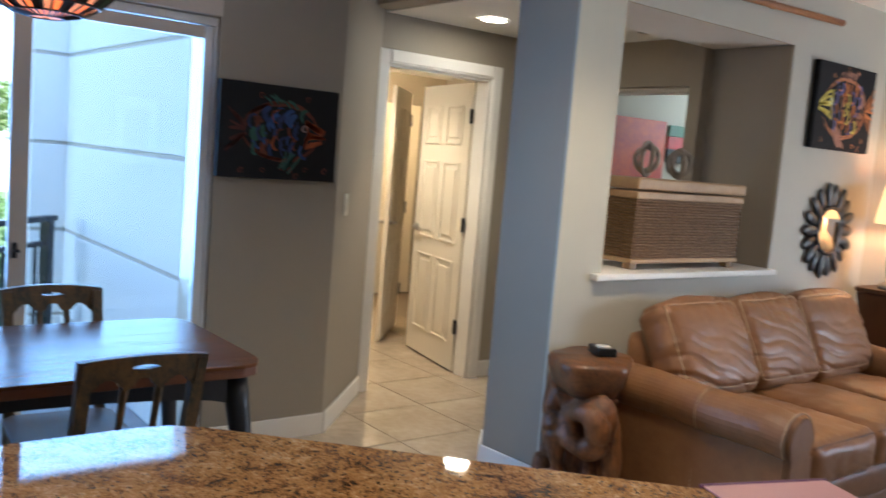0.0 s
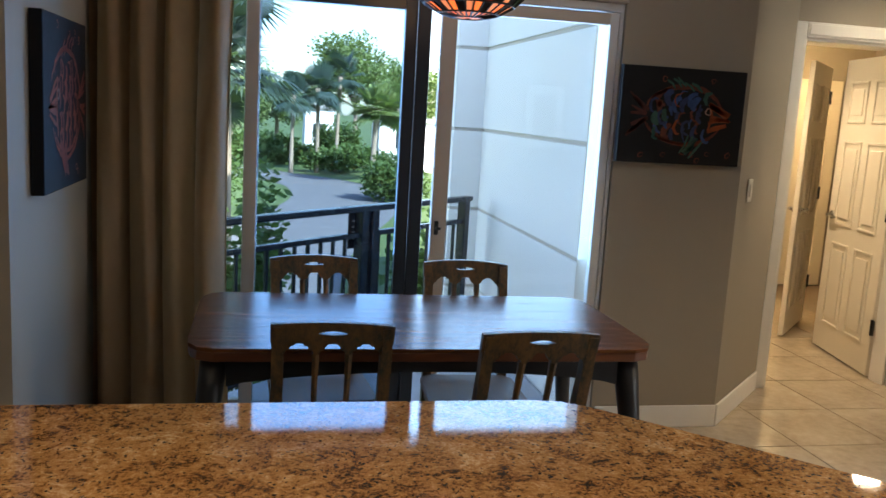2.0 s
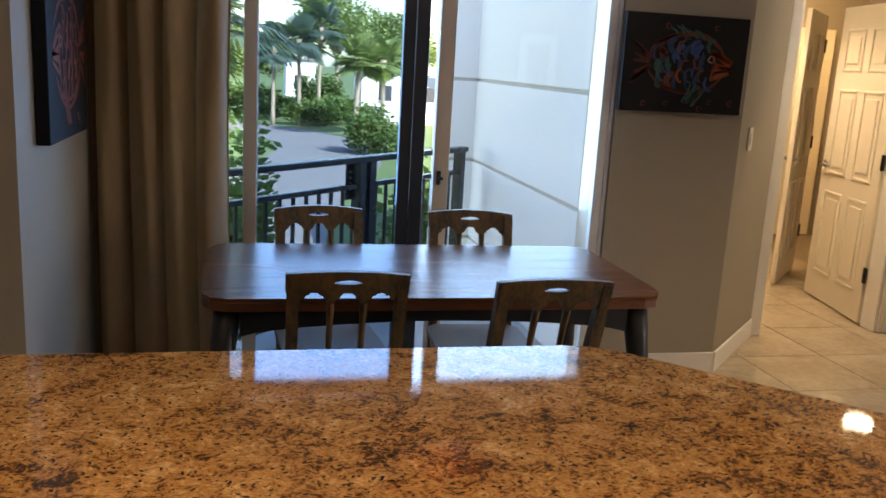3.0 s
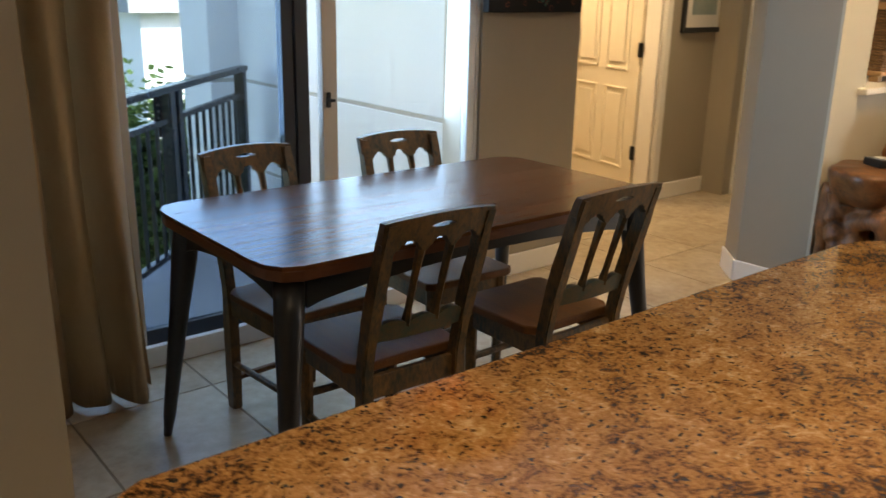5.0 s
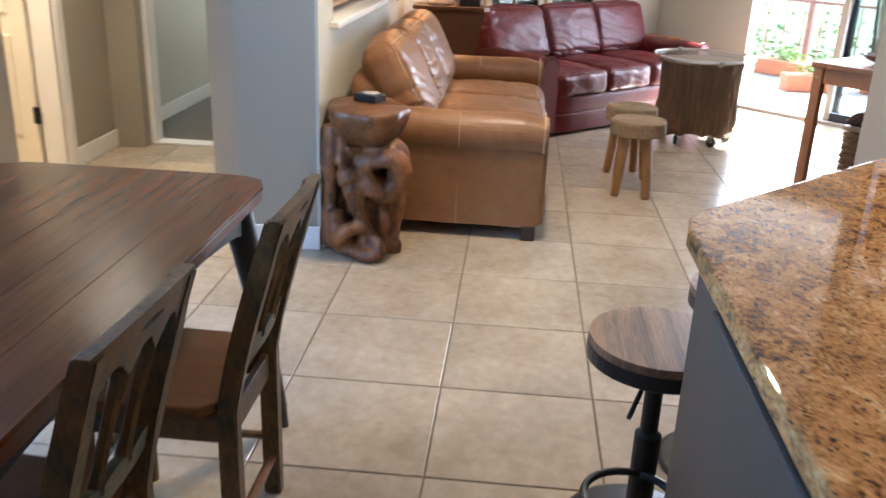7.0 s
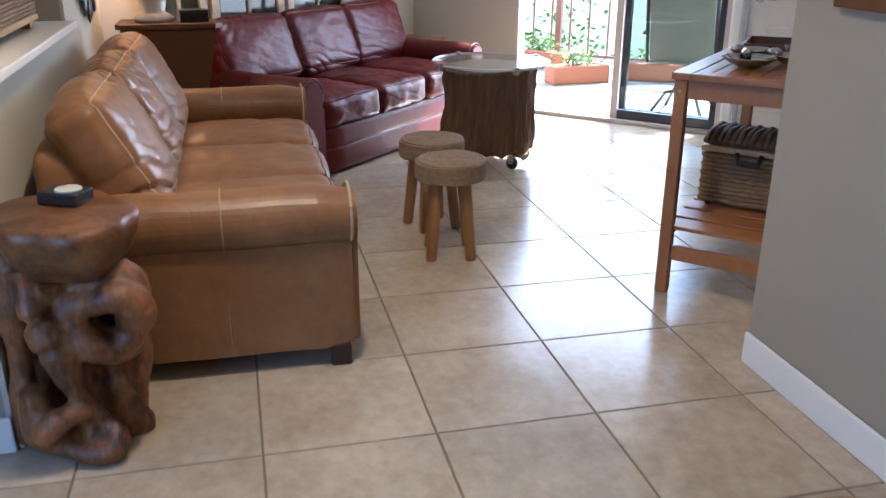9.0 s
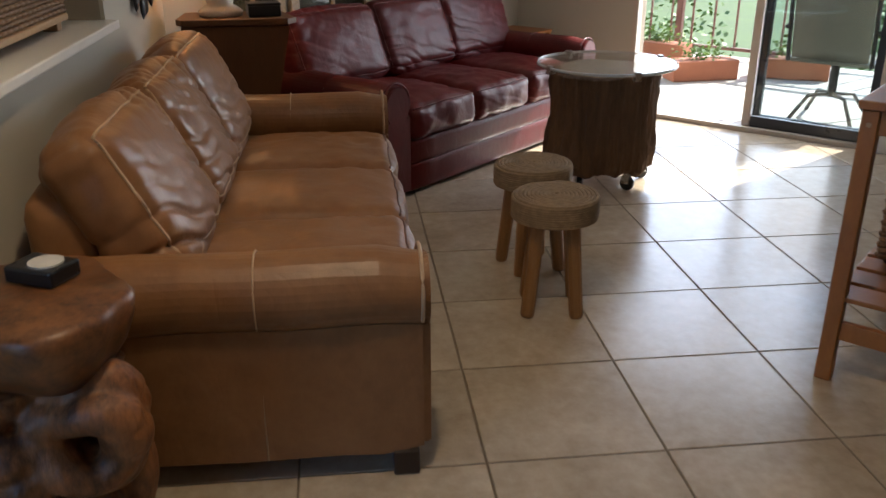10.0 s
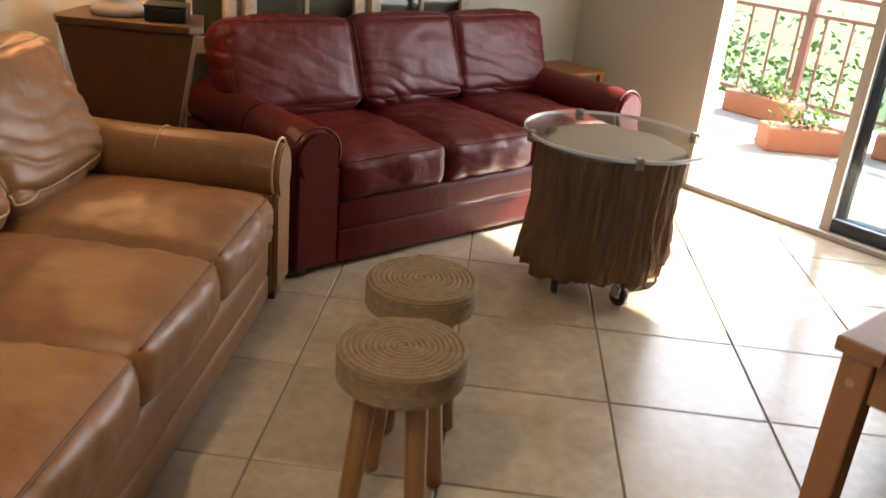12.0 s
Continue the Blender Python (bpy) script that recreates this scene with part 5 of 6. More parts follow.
def console():
    m = pose(-0.18, -1.10, 0, 0, 0, -45)
    t = thing("console_table", "warm teak console table with a low slatted shelf", "console table", m)
    L, D, h = 1.25, 0.50, 0.90
    part("tabletop_frame", box(0, L, -0.075, 0, h - 0.026, h, 0.004), TEAK, t)
    part("tabletop_frame", box(0, L, -D, -D + 0.075, h - 0.026, h, 0.004), TEAK, t)
    for x0, x1 in ((0, 0.075), (L - 0.075, L)):
        part("tabletop_frame", box(x0, x1, -D + 0.076, -0.076, h - 0.026, h, 0.004), TEAK, t)
    n = 6
    for i in range(n):
        y0 = -0.078 - (D - 0.156) * (i + 1) / n
        part("slat", box(0.078, L - 0.078, y0 + 0.003, y0 + (D - 0.156) / n - 0.001, h - 0.024, h - 0.001, 0.003), TEAK, t)
    for x in (0.035, L - 0.035):
        for y in (-0.035, -D + 0.035):
            part("leg", box(x - 0.024, x + 0.024, y - 0.024, y + 0.024, 0, h - 0.027, 0.004), TEAK, t)
            part("peg", lathe([(0.008, 0), (0.007, 0.003)], 10), BAMBOO, t, m=pose(x, y, h - 0.07) @ pose(-0.024, 0, 0, 0, -90, 0))
        part("end_apron", box(x - 0.011, x + 0.011, -D + 0.06, -0.06, h - 0.10, h - 0.027, 0.003), TEAK, t)
        part("end_stretcher", box(x - 0.012, x + 0.012, -D + 0.06, -0.06, 0.145, 0.205, 0.003), TEAK, t)
    for y in (-0.035, -D + 0.035):
        part("long_apron", box(0.06, L - 0.06, y - 0.011, y + 0.011, h - 0.10, h - 0.027, 0.003), TEAK, t)
        part("shelf_rail", box(0.06, L - 0.06, y - 0.011, y + 0.011, 0.235, 0.275, 0.003), TEAK, t)
    for i in range(9):
        x = 0.02 + (L - 0.13) * i / 8
        part("shelf_slat", box(x, x + 0.115, -D + 0.02, -0.02, 0.276, 0.292, 0.003), TEAK, t)
    b = thing("wicker_basket", "brown woven wicker basket with a dark handle on the console's shelf", "basket", m @ pose(0.53, -0.25, 0.293))
    w, d, hh = 0.33, 0.37, 0.25
    part("liner", box(-w / 2 + 0.01, w / 2 - 0.01, -d / 2 + 0.01, d / 2 - 0.01, 0.02, hh - 0.01, 0.02), REED, b)
    rows, cols = 11, 12
    wv = bmesh.new()
    for j in range(rows):
        z = 0.03 + (hh - 0.06) * j / (rows - 1)
        for side in range(4):
            ln = d if side % 2 == 0 else w
            off = (w if side % 2 == 0 else d) / 2
            pts = []
            for k in range(cols * 3 + 1):
                u = -ln / 2 + ln * k / (cols * 3)
                pts.append((-off - 0.006 * math.sin(k / 3 * math.pi + j * math.pi), u, z))
            merge(wv, tube(pts, 0.0105, 6), pose(0, 0, 0, 0, 0, 90 * side))
    part("weave", wv, WICKER, b, "woven wicker strands", smooth=True)
    rim = box(-w / 2 - 0.014, w / 2 + 0.014, -d / 2 - 0.014, d / 2 + 0.014, hh - 0.012, hh + 0.012, 0.006)
    part("rim", rim, BAMBOO, b)
    lid = part("lid", box(-w / 2 + 0.005, w / 2 - 0.005, -d / 2 + 0.005, d / 2 - 0.005, hh + 0.013, hh + 0.03, 0.008), REED, b, "rounded dark woven lid")
    for k in range(15):
        u = -d / 2 + d * k / 14
        part("lid_strand", tube([(-w / 2, u, hh + 0.03), (-w / 4, u, hh + 0.055 + 0.006 * (k % 2)), (w / 4, u, hh + 0.055 - 0.006 * (k % 2)), (w / 2, u, hh + 0.03)], 0.0135, 6), REED, lid, smooth=True)
    part("handle", tube([(-w / 2 - 0.012, -0.05, hh - 0.005), (-w / 2 - 0.03, -0.04, hh - 0.045), (-w / 2 - 0.03, 0.04, hh - 0.045), (-w / 2 - 0.012, 0.05, hh - 0.005)], 0.011, 8), DARKWOOD, b, "dark handle", smooth=True)
    for x in (-w / 2 + 0.03, w / 2 - 0.03):
        for y in (-d / 2 + 0.03, d / 2 - 0.03):
            part("bun_foot", lathe([(0.0, 0), (0.014, 0), (0.018, 0.012), (0.012, 0.024), (0, 0.024)], 12, cap=False), DARKWOOD, b, m=pose(x, y, 0))
    # shell dishes on top
    for i, (x, y, r, a) in enumerate(((0.26, -0.22, 0.10, 20), (0.40, -0.36, 0.085, 80), (0.50, -0.17, 0.085, 150))):
        wobf = lambda an, z: 1 + 0.07 * math.sin(9 * an) * (0.3 + z * 12)
        s = lathe([(0.02, 0.0), (0.035, 0.004), (r * 0.7, 0.018), (r, 0.042), (r * 0.985, 0.044), (r * 0.68, 0.022), (0.0, 0.010)], 54, wobf, cap=False)
        so = thing("shell_dish", "silver pewter scalloped shell dish on the console", "dish", m @ pose(x, y, h + 0.001, 0, 0, a), "shell dishes")
        part("bowl", s, PEWTER, so, smooth=True)
        part("shell_knob", puffy(0.05, 0.035, 0.03, 0.014, 6, 0.004, 0.004, i), PEWTER, so, smooth=True, m=pose(r * 0.9, 0, 0.045))
    tr = thing("serving_tray", "dark serving tray on the console", "tray", m @ pose(0.78, -0.27, h + 0.001, 0, 0, 8))
    part("tray_base", box(-0.14, 0.14, -0.17, 0.17, 0, 0.012, 0.004), BLACKM, tr)
    for x0, x1, y0, y1 in ((-0.15, -0.14, -0.18, 0.18), (0.14, 0.15, -0.18, 0.18), (-0.14, 0.14, -0.18, -0.17), (-0.14, 0.14, 0.17, 0.18)):
        part("tray_side", box(x0, x1, y0, y1, 0, 0.05, 0.003), CHESTWOOD, tr)
    cp = thing("copper_bowl", "small brown bowl beside the shell dishes", "bowl", m @ pose(0.58, -0.37, h + 0.001))
    part("bowl", lathe([(0.0, 0.0), (0.04, 0.0), (0.075, 0.03), (0.085, 0.06), (0.08, 0.06), (0.06, 0.03), (0, 0.012)], 32, cap=False), CHESTWOOD, cp, smooth=True)


console()


def corner_chest():
    mt = pose(1.77, 0.83, 0, 0, 0, -86)
    top = 0.915
    t = thing("corner_chest", "brown wooden corner chest with tapered sides behind the sofas", "chest", mt)
    b = bmesh.new()
    lo = [(-0.07, -0.01), (0.07, -0.01), (0.06, 0.16), (-0.06, 0.16)]
    hi = [(-0.25, -0.05), (0.25, -0.05), (0.20, 0.23), (-0.24, 0.23)]
    vl, vh = [b.verts.new((x, y, 0.0)) for x, y in lo], [b.verts.new((x, y, top - 0.028)) for x, y in hi]
    b.faces.new(vl[::-1])
    b.faces.new(vh)
    for k in range(4):
        b.faces.new((vl[k], vl[(k + 1) % 4], vh[(k + 1) % 4], vh[k]))
    bmesh.ops.bevel(b, geom=b.edges[:], offset=0.008, segments=2, affect='EDGES')
    part("chest_body", b, CHESTWOOD, t)
    part("chest_top", prism([(-0.27, -0.02), (-0.24, -0.07), (0.24, -0.07), (0.28, -0.02), (0.21, 0.24), (-0.25, 0.24)], top - 0.028, top, 0.004), CHESTWOOD, t, "brown chest top with clipped corners")
    l = thing("table_lamp", "cream ceramic table lamp with an amber shade on the chest", "lamp", mt @ pose(-0.07, 0.10, top + 0.001))
    part("lamp_base", lathe([(0.0, 0), (0.10, 0.0), (0.105, 0.02), (0.085, 0.035), (0.06, 0.05), (0.075, 0.12), (0.08, 0.19), (0.05, 0.27), (0.018, 0.31), (0.012, 0.42), (0, 0.42)], 32, cap=False), CERAMIC, l, smooth=True)
    sh = lathe([(0.17, 0.40), (0.13, 0.64), (0.127, 0.64), (0.167, 0.40), (0.17, 0.40)], 40, cap=False)
    part("shade", sh, glow("lit_lamp_shade", (0.85, 0.42, 0.14), 0.5), l, "amber lit shade", smooth=True)
    lamp("table_lamp_light", mt @ Vector((-0.07, 0.10, 1.44)), 1.8, (1, 0.66, 0.32), 0.05)
    bx = thing("black_box", "small black box on the corner chest", "box", mt @ pose(0.13, 0.04, top + 0.001, 0, 0, 8))
    part("box_body", box(-0.075, 0.075, -0.055, 0.055, 0, 0.05, 0.005), BLACKP, bx)
    part("box_lid", box(-0.077, 0.077, -0.057, 0.057, 0.05, 0.062, 0.004), BLACKP, bx)


corner_chest()


def old_window(u0, u1, z0, h, i):
    """An old sash leaning on the diagonal wall; u runs along that wall from its left end."""
    m = pose(1.96, 1.19, 0, 0, 0, -45) @ pose((u0 + u1) / 2, -0.03, z0, -2)
    t = thing("old_window_sash", "old flaking white window sash hung on the diagonal wall", "window frame", m, "old window sashes")
    w = u1 - u0
    for x0, x1, a, b_ in ((-w / 2, -w / 2 + 0.06, 0, h), (w / 2 - 0.06, w / 2, 0, h), (-w / 2 + 0.06, w / 2 - 0.06, 0, 0.075), (-w / 2 + 0.06, w / 2 - 0.06, h - 0.06, h)):
        part("sash_rail", box(x0, x1, -0.035, 0.0, a, b_, 0.004), OLDWHITE, t)
    part("muntin", box(-0.011, 0.011, -0.03, -0.005, 0.075, h - 0.06, 0.003), OLDWHITE, t)
    for k in range(1, 4):
        z = 0.075 + (h - 0.135) * k / 4
        for x0, x1 in ((-w / 2 + 0.06, -0.011), (0.011, w / 2 - 0.06)):
            part("muntin", box(x0, x1, -0.03, -0.005, z - 0.011, z + 0.011, 0.003), OLDWHITE, t)
    p = part("pane", box(-w / 2 + 0.06, w / 2 - 0.06, -0.018, -0.015, 0.075, h - 0.06), glass("old_glass", (0.55, 0.55, 0.5)), t, "dusty glass")
    p.visible_shadow = False


for i, (u0, u1) in enumerate(((0.30, 0.73), (0.77, 1.42), (1.46, 2.11))):
    old_window(u0, u1, 0.70, 1.15, i)
pl = thing("wall_shelf", "small white round shelf on the wall above the red sofa", "shelf", pose(3.73, -0.72, 0.955, 0, 0, -45))
part("shelf_plate", lathe([(0.0, 0.0), (0.09, 0.0), (0.11, 0.012), (0.0, 0.014)], 28, cap=False), WHITE, pl, smooth=False)
part("bracket", box(-0.015, 0.015, 0.0, 0.13, -0.03, 0.0, 0.003), WHITE, pl)
et = thing("end_table", "small orange-brown end table beside the red sofa", "end table", pose(3.74, -0.92, 0, 0, 0, -45))
part("tabletop", box(-0.17, 0.17, -0.17, 0.17, 0.54, 0.56, 0.004), TEAK, et)
for x in (-0.15, 0.15):
    for y in (-0.15, 0.15):
        part("leg", box(x - 0.015, x + 0.015, y - 0.015, y + 0.015, 0, 0.54, 0.003), TEAK, et)


def sunburst_mirror():
    t = thing("sunburst_mirror", "round mirror in a dark petalled sunburst frame on the partition wall", "mirror", pose(1.46, 1.186, 1.25))
    mm = bpy.data.materials.new("mirror_silver")
    mm.use_nodes = True
    bs = mm.node_tree.nodes["Principled BSDF"]
    bs.inputs["Metallic"].default_value, bs.inputs["Roughness"].default_value, bs.inputs["Base Color"].default_value = 1, 0.03, (0.85, 0.83, 0.78, 1)
    part("mirror_glass", lathe([(0, 0.02), (0.13, 0.02), (0.13, 0.024), (0, 0.024)], 40, cap=False), mm, t, m=pose(0, 0, 0, 90))
    part("inner_ring", lathe([(0.13, 0.0), (0.15, 0.0), (0.152, 0.026), (0.14, 0.034), (0.13, 0.024), (0.13, 0.0)], 40, cap=False), BLACKM, t, smooth=True, m=pose(0, 0, 0, 90))
    pm = mat("dark_petal", (0.045, 0.05, 0.055), (0.02, 0.022, 0.025), scale=12, rough=0.35)
    for i in range(18):
        a = 360 * i / 18
        b = lathe([(0.0, -0.006), (0.75, -0.006), (1.0, 0.0), (0.75, 0.01), (0.0, 0.014)], 20, cap=False)
        ln = 0.085 if i % 2 else 0.075
        b.transform(Matrix.Diagonal((ln, 0.036, 1, 1)))
        part("petal", b, pm, t, smooth=True, m=pose(0, 0, 0, 90) @ pose(math.cos(radians(a)) * 0.215, math.sin(radians(a)) * 0.215, 0.012 + 0.006 * (i % 2), 0, 0, a))


sunburst_mirror()
wr = thing("wall_rod", "slim brown wooden rod mounted high on the partition wall", "rod", pose(0.6, 1.186, 2.455))
part("rod", tube([(-0.35, -0.02, -0.01), (0.72, -0.02, 0.015)], 0.018, 10), TEAK, wr)
part("rod_bracket", box(-0.02, 0.02, -0.02, 0, -0.02, 0.02, 0.003), TEAK, wr)


def woven_chest():
    t = thing("woven_chest", "woven reed chest with bamboo trim standing in the pass-through", "chest", pose(0.205, 1.425, 1.0225))
    w, d = 0.90, 0.34
    part("reed_body", box(-w / 2 + 0.012, w / 2 - 0.012, -d / 2 + 0.012, d / 2 - 0.012, 0.05, 0.36, 0.004), REED, t)
    for j in range(20):
        z = 0.065 + 0.28 * j / 19
        b = bmesh.new()
        for s in (-1, 1):
            pts = [(-w / 2 + w * k / 60, s * (d / 2 - 0.008) + s * 0.008 * math.sin(k * math.pi / 1.5 + j * math.pi), z) for k in range(61)]
            merge(b, tube(pts, 0.0075, 5))
            pts = [(s * (w / 2 - 0.008) + s * 0.008 * math.sin(k * math.pi / 1.5 + j * math.pi), -d / 2 + d * k / 24, z) for k in range(25)]
            merge(b, tube(pts, 0.0075, 5))
        part("reed_course", b, WICKER, t, smooth=True)
    for z0, z1 in ((0.03, 0.055), (0.355, 0.395)):
        part("bamboo_band", box(-w / 2 - 0.006, w / 2 + 0.006, -d / 2 - 0.006, d / 2 + 0.006, z0, z1, 0.008), BAMBOO, t)
    lid = box(-w / 2 - 0.012, w / 2 + 0.012, -d / 2 - 0.012, d / 2 + 0.012, 0.402, 0.462, 0.012)
    part("lid", lid, BAMBOO, t, "bamboo trimmed lid")
    for x in (-w / 2 + 0.04, w / 2 - 0.04):
        for y in (-d / 2 + 0.04, d / 2 - 0.04):
            part("foot", box(x - 0.025, x + 0.025, y - 0.025, y + 0.025, 0, 0.03, 0.004), BAMBOO, t)
    gm = mat("grey_twine", (0.36, 0.31, 0.26), (0.24, 0.2, 0.16), scale=20, rough=0.8, bump=0.4)
    for x, y, s, a in ((-0.20, 0.0, 1.0, 20), (0.10, 0.02, 0.9, 60)):
        kn = thing("twine_orb", "grey looped twine ornament on the woven chest", "ornament", pose(0.205 + x, 1.425 + y, 1.4855, 0, 0, a))
        for k in range(4):
            r = 0.085 * s * (1 - 0.1 * k)
            pts = [(r * math.cos(q), 0, r * math.sin(q)) for q in [2 * math.pi * i / 28 for i in range(29)]]
            part("loop", tube(pts, 0.012, 8), gm, kn, smooth=True, m=pose(0, 0, 0.085 * s + 0.012, 8 * k, 25 * k, 45 * k))


woven_chest()


def framed_picture(m, w, h, label, frame_mat, art_mat):
    t = thing("framed_picture", label, "picture", m)
    for x0, x1, z0, z1 in ((-w / 2, -w / 2 + 0.035, -h / 2, h / 2), (w / 2 - 0.035, w / 2, -h / 2, h / 2), (-w / 2 + 0.035, w / 2 - 0.035, -h / 2, -h / 2 + 0.035), (-w / 2 + 0.035, w / 2 - 0.035, h / 2 - 0.035, h / 2)):
        part("frame_bar", box(x0, x1, -0.025, 0, z0, z1, 0.004), frame_mat, t)
    part("mat_board", box(-w / 2 + 0.035, w / 2 - 0.035, -0.01, -0.004, -h / 2 + 0.035, h / 2 - 0.035), WHITE, t)
    part("print", box(-w / 2 + 0.11, w / 2 - 0.11, -0.013, -0.0105, -h / 2 + 0.12, h / 2 - 0.12), art_mat, t)


framed_picture(pose(0.62, 2.938, 1.53), 0.50, 0.72, "black framed print with a pale mat on the hall wall", BLACKM, mat("faded_print", (0.42, 0.48, 0.46), (0.25, 0.33, 0.34), scale=9, rough=0.5))
framed_picture(pose(-1.22, -1.147, 1.52, 0, 0, 180), 0.42, 0.62, "rough wooden framed picture on the grey wall", CHESTWOOD, mat("brown_print", (0.22, 0.11, 0.06), (0.12, 0.06, 0.035), scale=8, rough=0.6))

# bedroom beyond the hall
bed = thing("bed", "bed with a cream bedspread on a dark base", "bed", pose(4.12, 2.42, 0))
part("bed_base", box(-1.05, 1.0, -0.72, 0.50, 0.0, 0.25, 0.01), BLACKP, bed)
part("mattress", puffy(2.1, 1.30, 0.32, 0.08, 8, 0.02, 0.01, 2), BEDCLOTH, bed, "cream mattress and spread", smooth=True, m=pose(-0.02, -0.1, 0.41))
ab = thing("abstract_painting", "orange and red abstract canvas on the bedroom wall", "painting", pose(1.66, 2.946, 1.70))
part("painted_canvas", box(-0.37, 0.37, -0.03, 0, -0.23, 0.23, 0.003), mat("orange_strokes", (0.75, 0.16, 0.05), (0.30, 0.04, 0.09), scale=4, rough=0.5, bump=0.3), ab)
gp = thing("small_painting", "small green, red and black canvas on the bedroom wall", "painting", pose(2.20, 2.946, 1.76))
for z0, z1, c, nm in ((0.062, 0.15, (0.02, 0.13, 0.07), "green_band"), (-0.04, 0.06, (0.5, 0.03, 0.03), "red_band"), (-0.15, -0.042, (0.01, 0.01, 0.012), "black_band")):
    part(nm, box(-0.12, 0.12, -0.025, 0, z0, z1, 0.002), mat(nm, c, rough=0.5), gp)

# ---- balcony and garden ----
tagged(part("balcony_floor", prism([(-4.25, 2.53), (-2.06, 2.53), (-2.06, 4.70)], -0.16, -0.03), CONCRETE), "grey concrete balcony floor", "balcony", kind="structure")


def stucco_wall():
    t = tagged(new("balcony_wall"), "white stucco side wall with reveal joints", "wall", kind="structure")
    zs = (-3.0, -0.95, 0.21, 0.803, 1.396, 1.99, 3.4)
    for a, b_ in zip(zs, zs[1:]):
        part("stucco_panel", box(-2.05, -1.75, 2.53, 4.75, a + 0.012, b_ - 0.012, 0.006), STUCCO, t)
        part("stucco_panel", box(-2.27, -1.75, 4.75, 5.20, a + 0.012, b_ - 0.012, 0.006), STUCCO, t)
    part("wall_core", box(-2.038, -1.76, 2.53, 4.76, -3.0, 3.4), PAVE, t)
    part("wall_core", box(-2.258, -1.76, 4.762, 5.19, -3.0, 3.4), PAVE, t)


stucco_wall()


def railing(name, p, q, h, z0, posts, label, material=BRONZE, gap=0.105, sign=None):
    p, q = Vector((*p, 0)), Vector((*q, 0))
    L = (q - p).length
    ang = math.degrees(math.atan2(q.y - p.y, q.x - p.x))
    t = thing(name, label, "railing", pose(p.x, p.y, z0, 0, 0, ang))
    part("top_rail", box(-0.03, L + 0.03, -0.035, 0.035, h - 0.035, h, 0.008), material, t)
    part("mid_rail", box(0, L, -0.02, 0.02, h - 0.19, h - 0.16, 0.004), material, t)
    part("bottom_rail", box(0, L, -0.02, 0.02, 0.08, 0.11, 0.004), material, t)
    for x in posts:
        part("post", box(x - 0.032, x + 0.032, -0.032, 0.032, 0, h - 0.034, 0.004), material, t)
    n = int(L / gap)
    for i in range(n):
        x = (i + 0.5) * L / n
        if min(abs(x - a) for a in posts) > 0.05:
            part("baluster", box(x - 0.009, x + 0.009, -0.009, 0.009, 0.11, h - 0.188, 0.002), material, t)
    if sign:
        pl = part("notice_plate", box(sign - 0.13, sign + 0.13, 0.034, 0.042, h - 0.26, h - 0.03, 0.003), BLACKP, t, "dark notice plate")
        for k in range(4):
            part("notice_line", box(sign - 0.10, sign + 0.10 - 0.03 * (k % 2), 0.0335, 0.0338, h - 0.10 - 0.035 * k, h - 0.088 - 0.035 * k), PAVE, pl)
    return t


railing("balcony_railing", (-4.02, 2.58), (-2.22, 4.38), 0.965, -0.03, (0.05, 1.37, 1.47, 2.51), "dark bronze metal balcony railing", sign=1.42)

GZ = -3.0
tagged(part("ground", box(-400, 400, -400, 400, GZ - 0.2, GZ), GRASS), "sunlit green lawn reaching the horizon", "ground", kind="structure")


def road():
    b = bmesh.new()
    pts = [(-60, 64), (-30, 61), (-9, 58), (-1.5, 51), (0.6, 44), (-0.6, 35), (-4, 25), (-5, 12), (-6, 4)]
    path = []
    for a, c in zip(pts, pts[1:]):
        for k in range(8):
            path.append(Vector(a).lerp(Vector(c), k / 8))
    path = [sum((path[max(0, min(len(path) - 1, i + d))] for d in range(-4, 5)), Vector((0, 0))) / 9 for i in range(len(path))]
    prev = None
    for i, p in enumerate(path):
        d = (path[min(i + 1, len(path) - 1)] - path[max(i - 1, 0)]).normalized()
        nrm = Vector((-d.y, d.x)) * 2.6
        cur = (b.verts.new((p.x + nrm.x, p.y + nrm.y, GZ + 0.02)), b.verts.new((p.x - nrm.x, p.y - nrm.y, GZ + 0.02)))
        if prev:
            b.faces.new((prev[0], prev[1], cur[1], cur[0]))
        prev = cur
    tagged(part("road", b, ASPHALT), "grey asphalt drive curving through the garden", "road", kind="structure")


road()
tagged(part("pavement", box(-4.0, 4.5, 5.6, 11.5, GZ, GZ + 0.05), PAVE), "pale sunlit pavement below the balcony", "pavement", kind="structure")
tagged(part("pavement_drive", box(-14, -4.4, 3.0, 9.5, GZ, GZ + 0.045), PAVE), "pale sunlit paved court", "pavement", kind="structure")


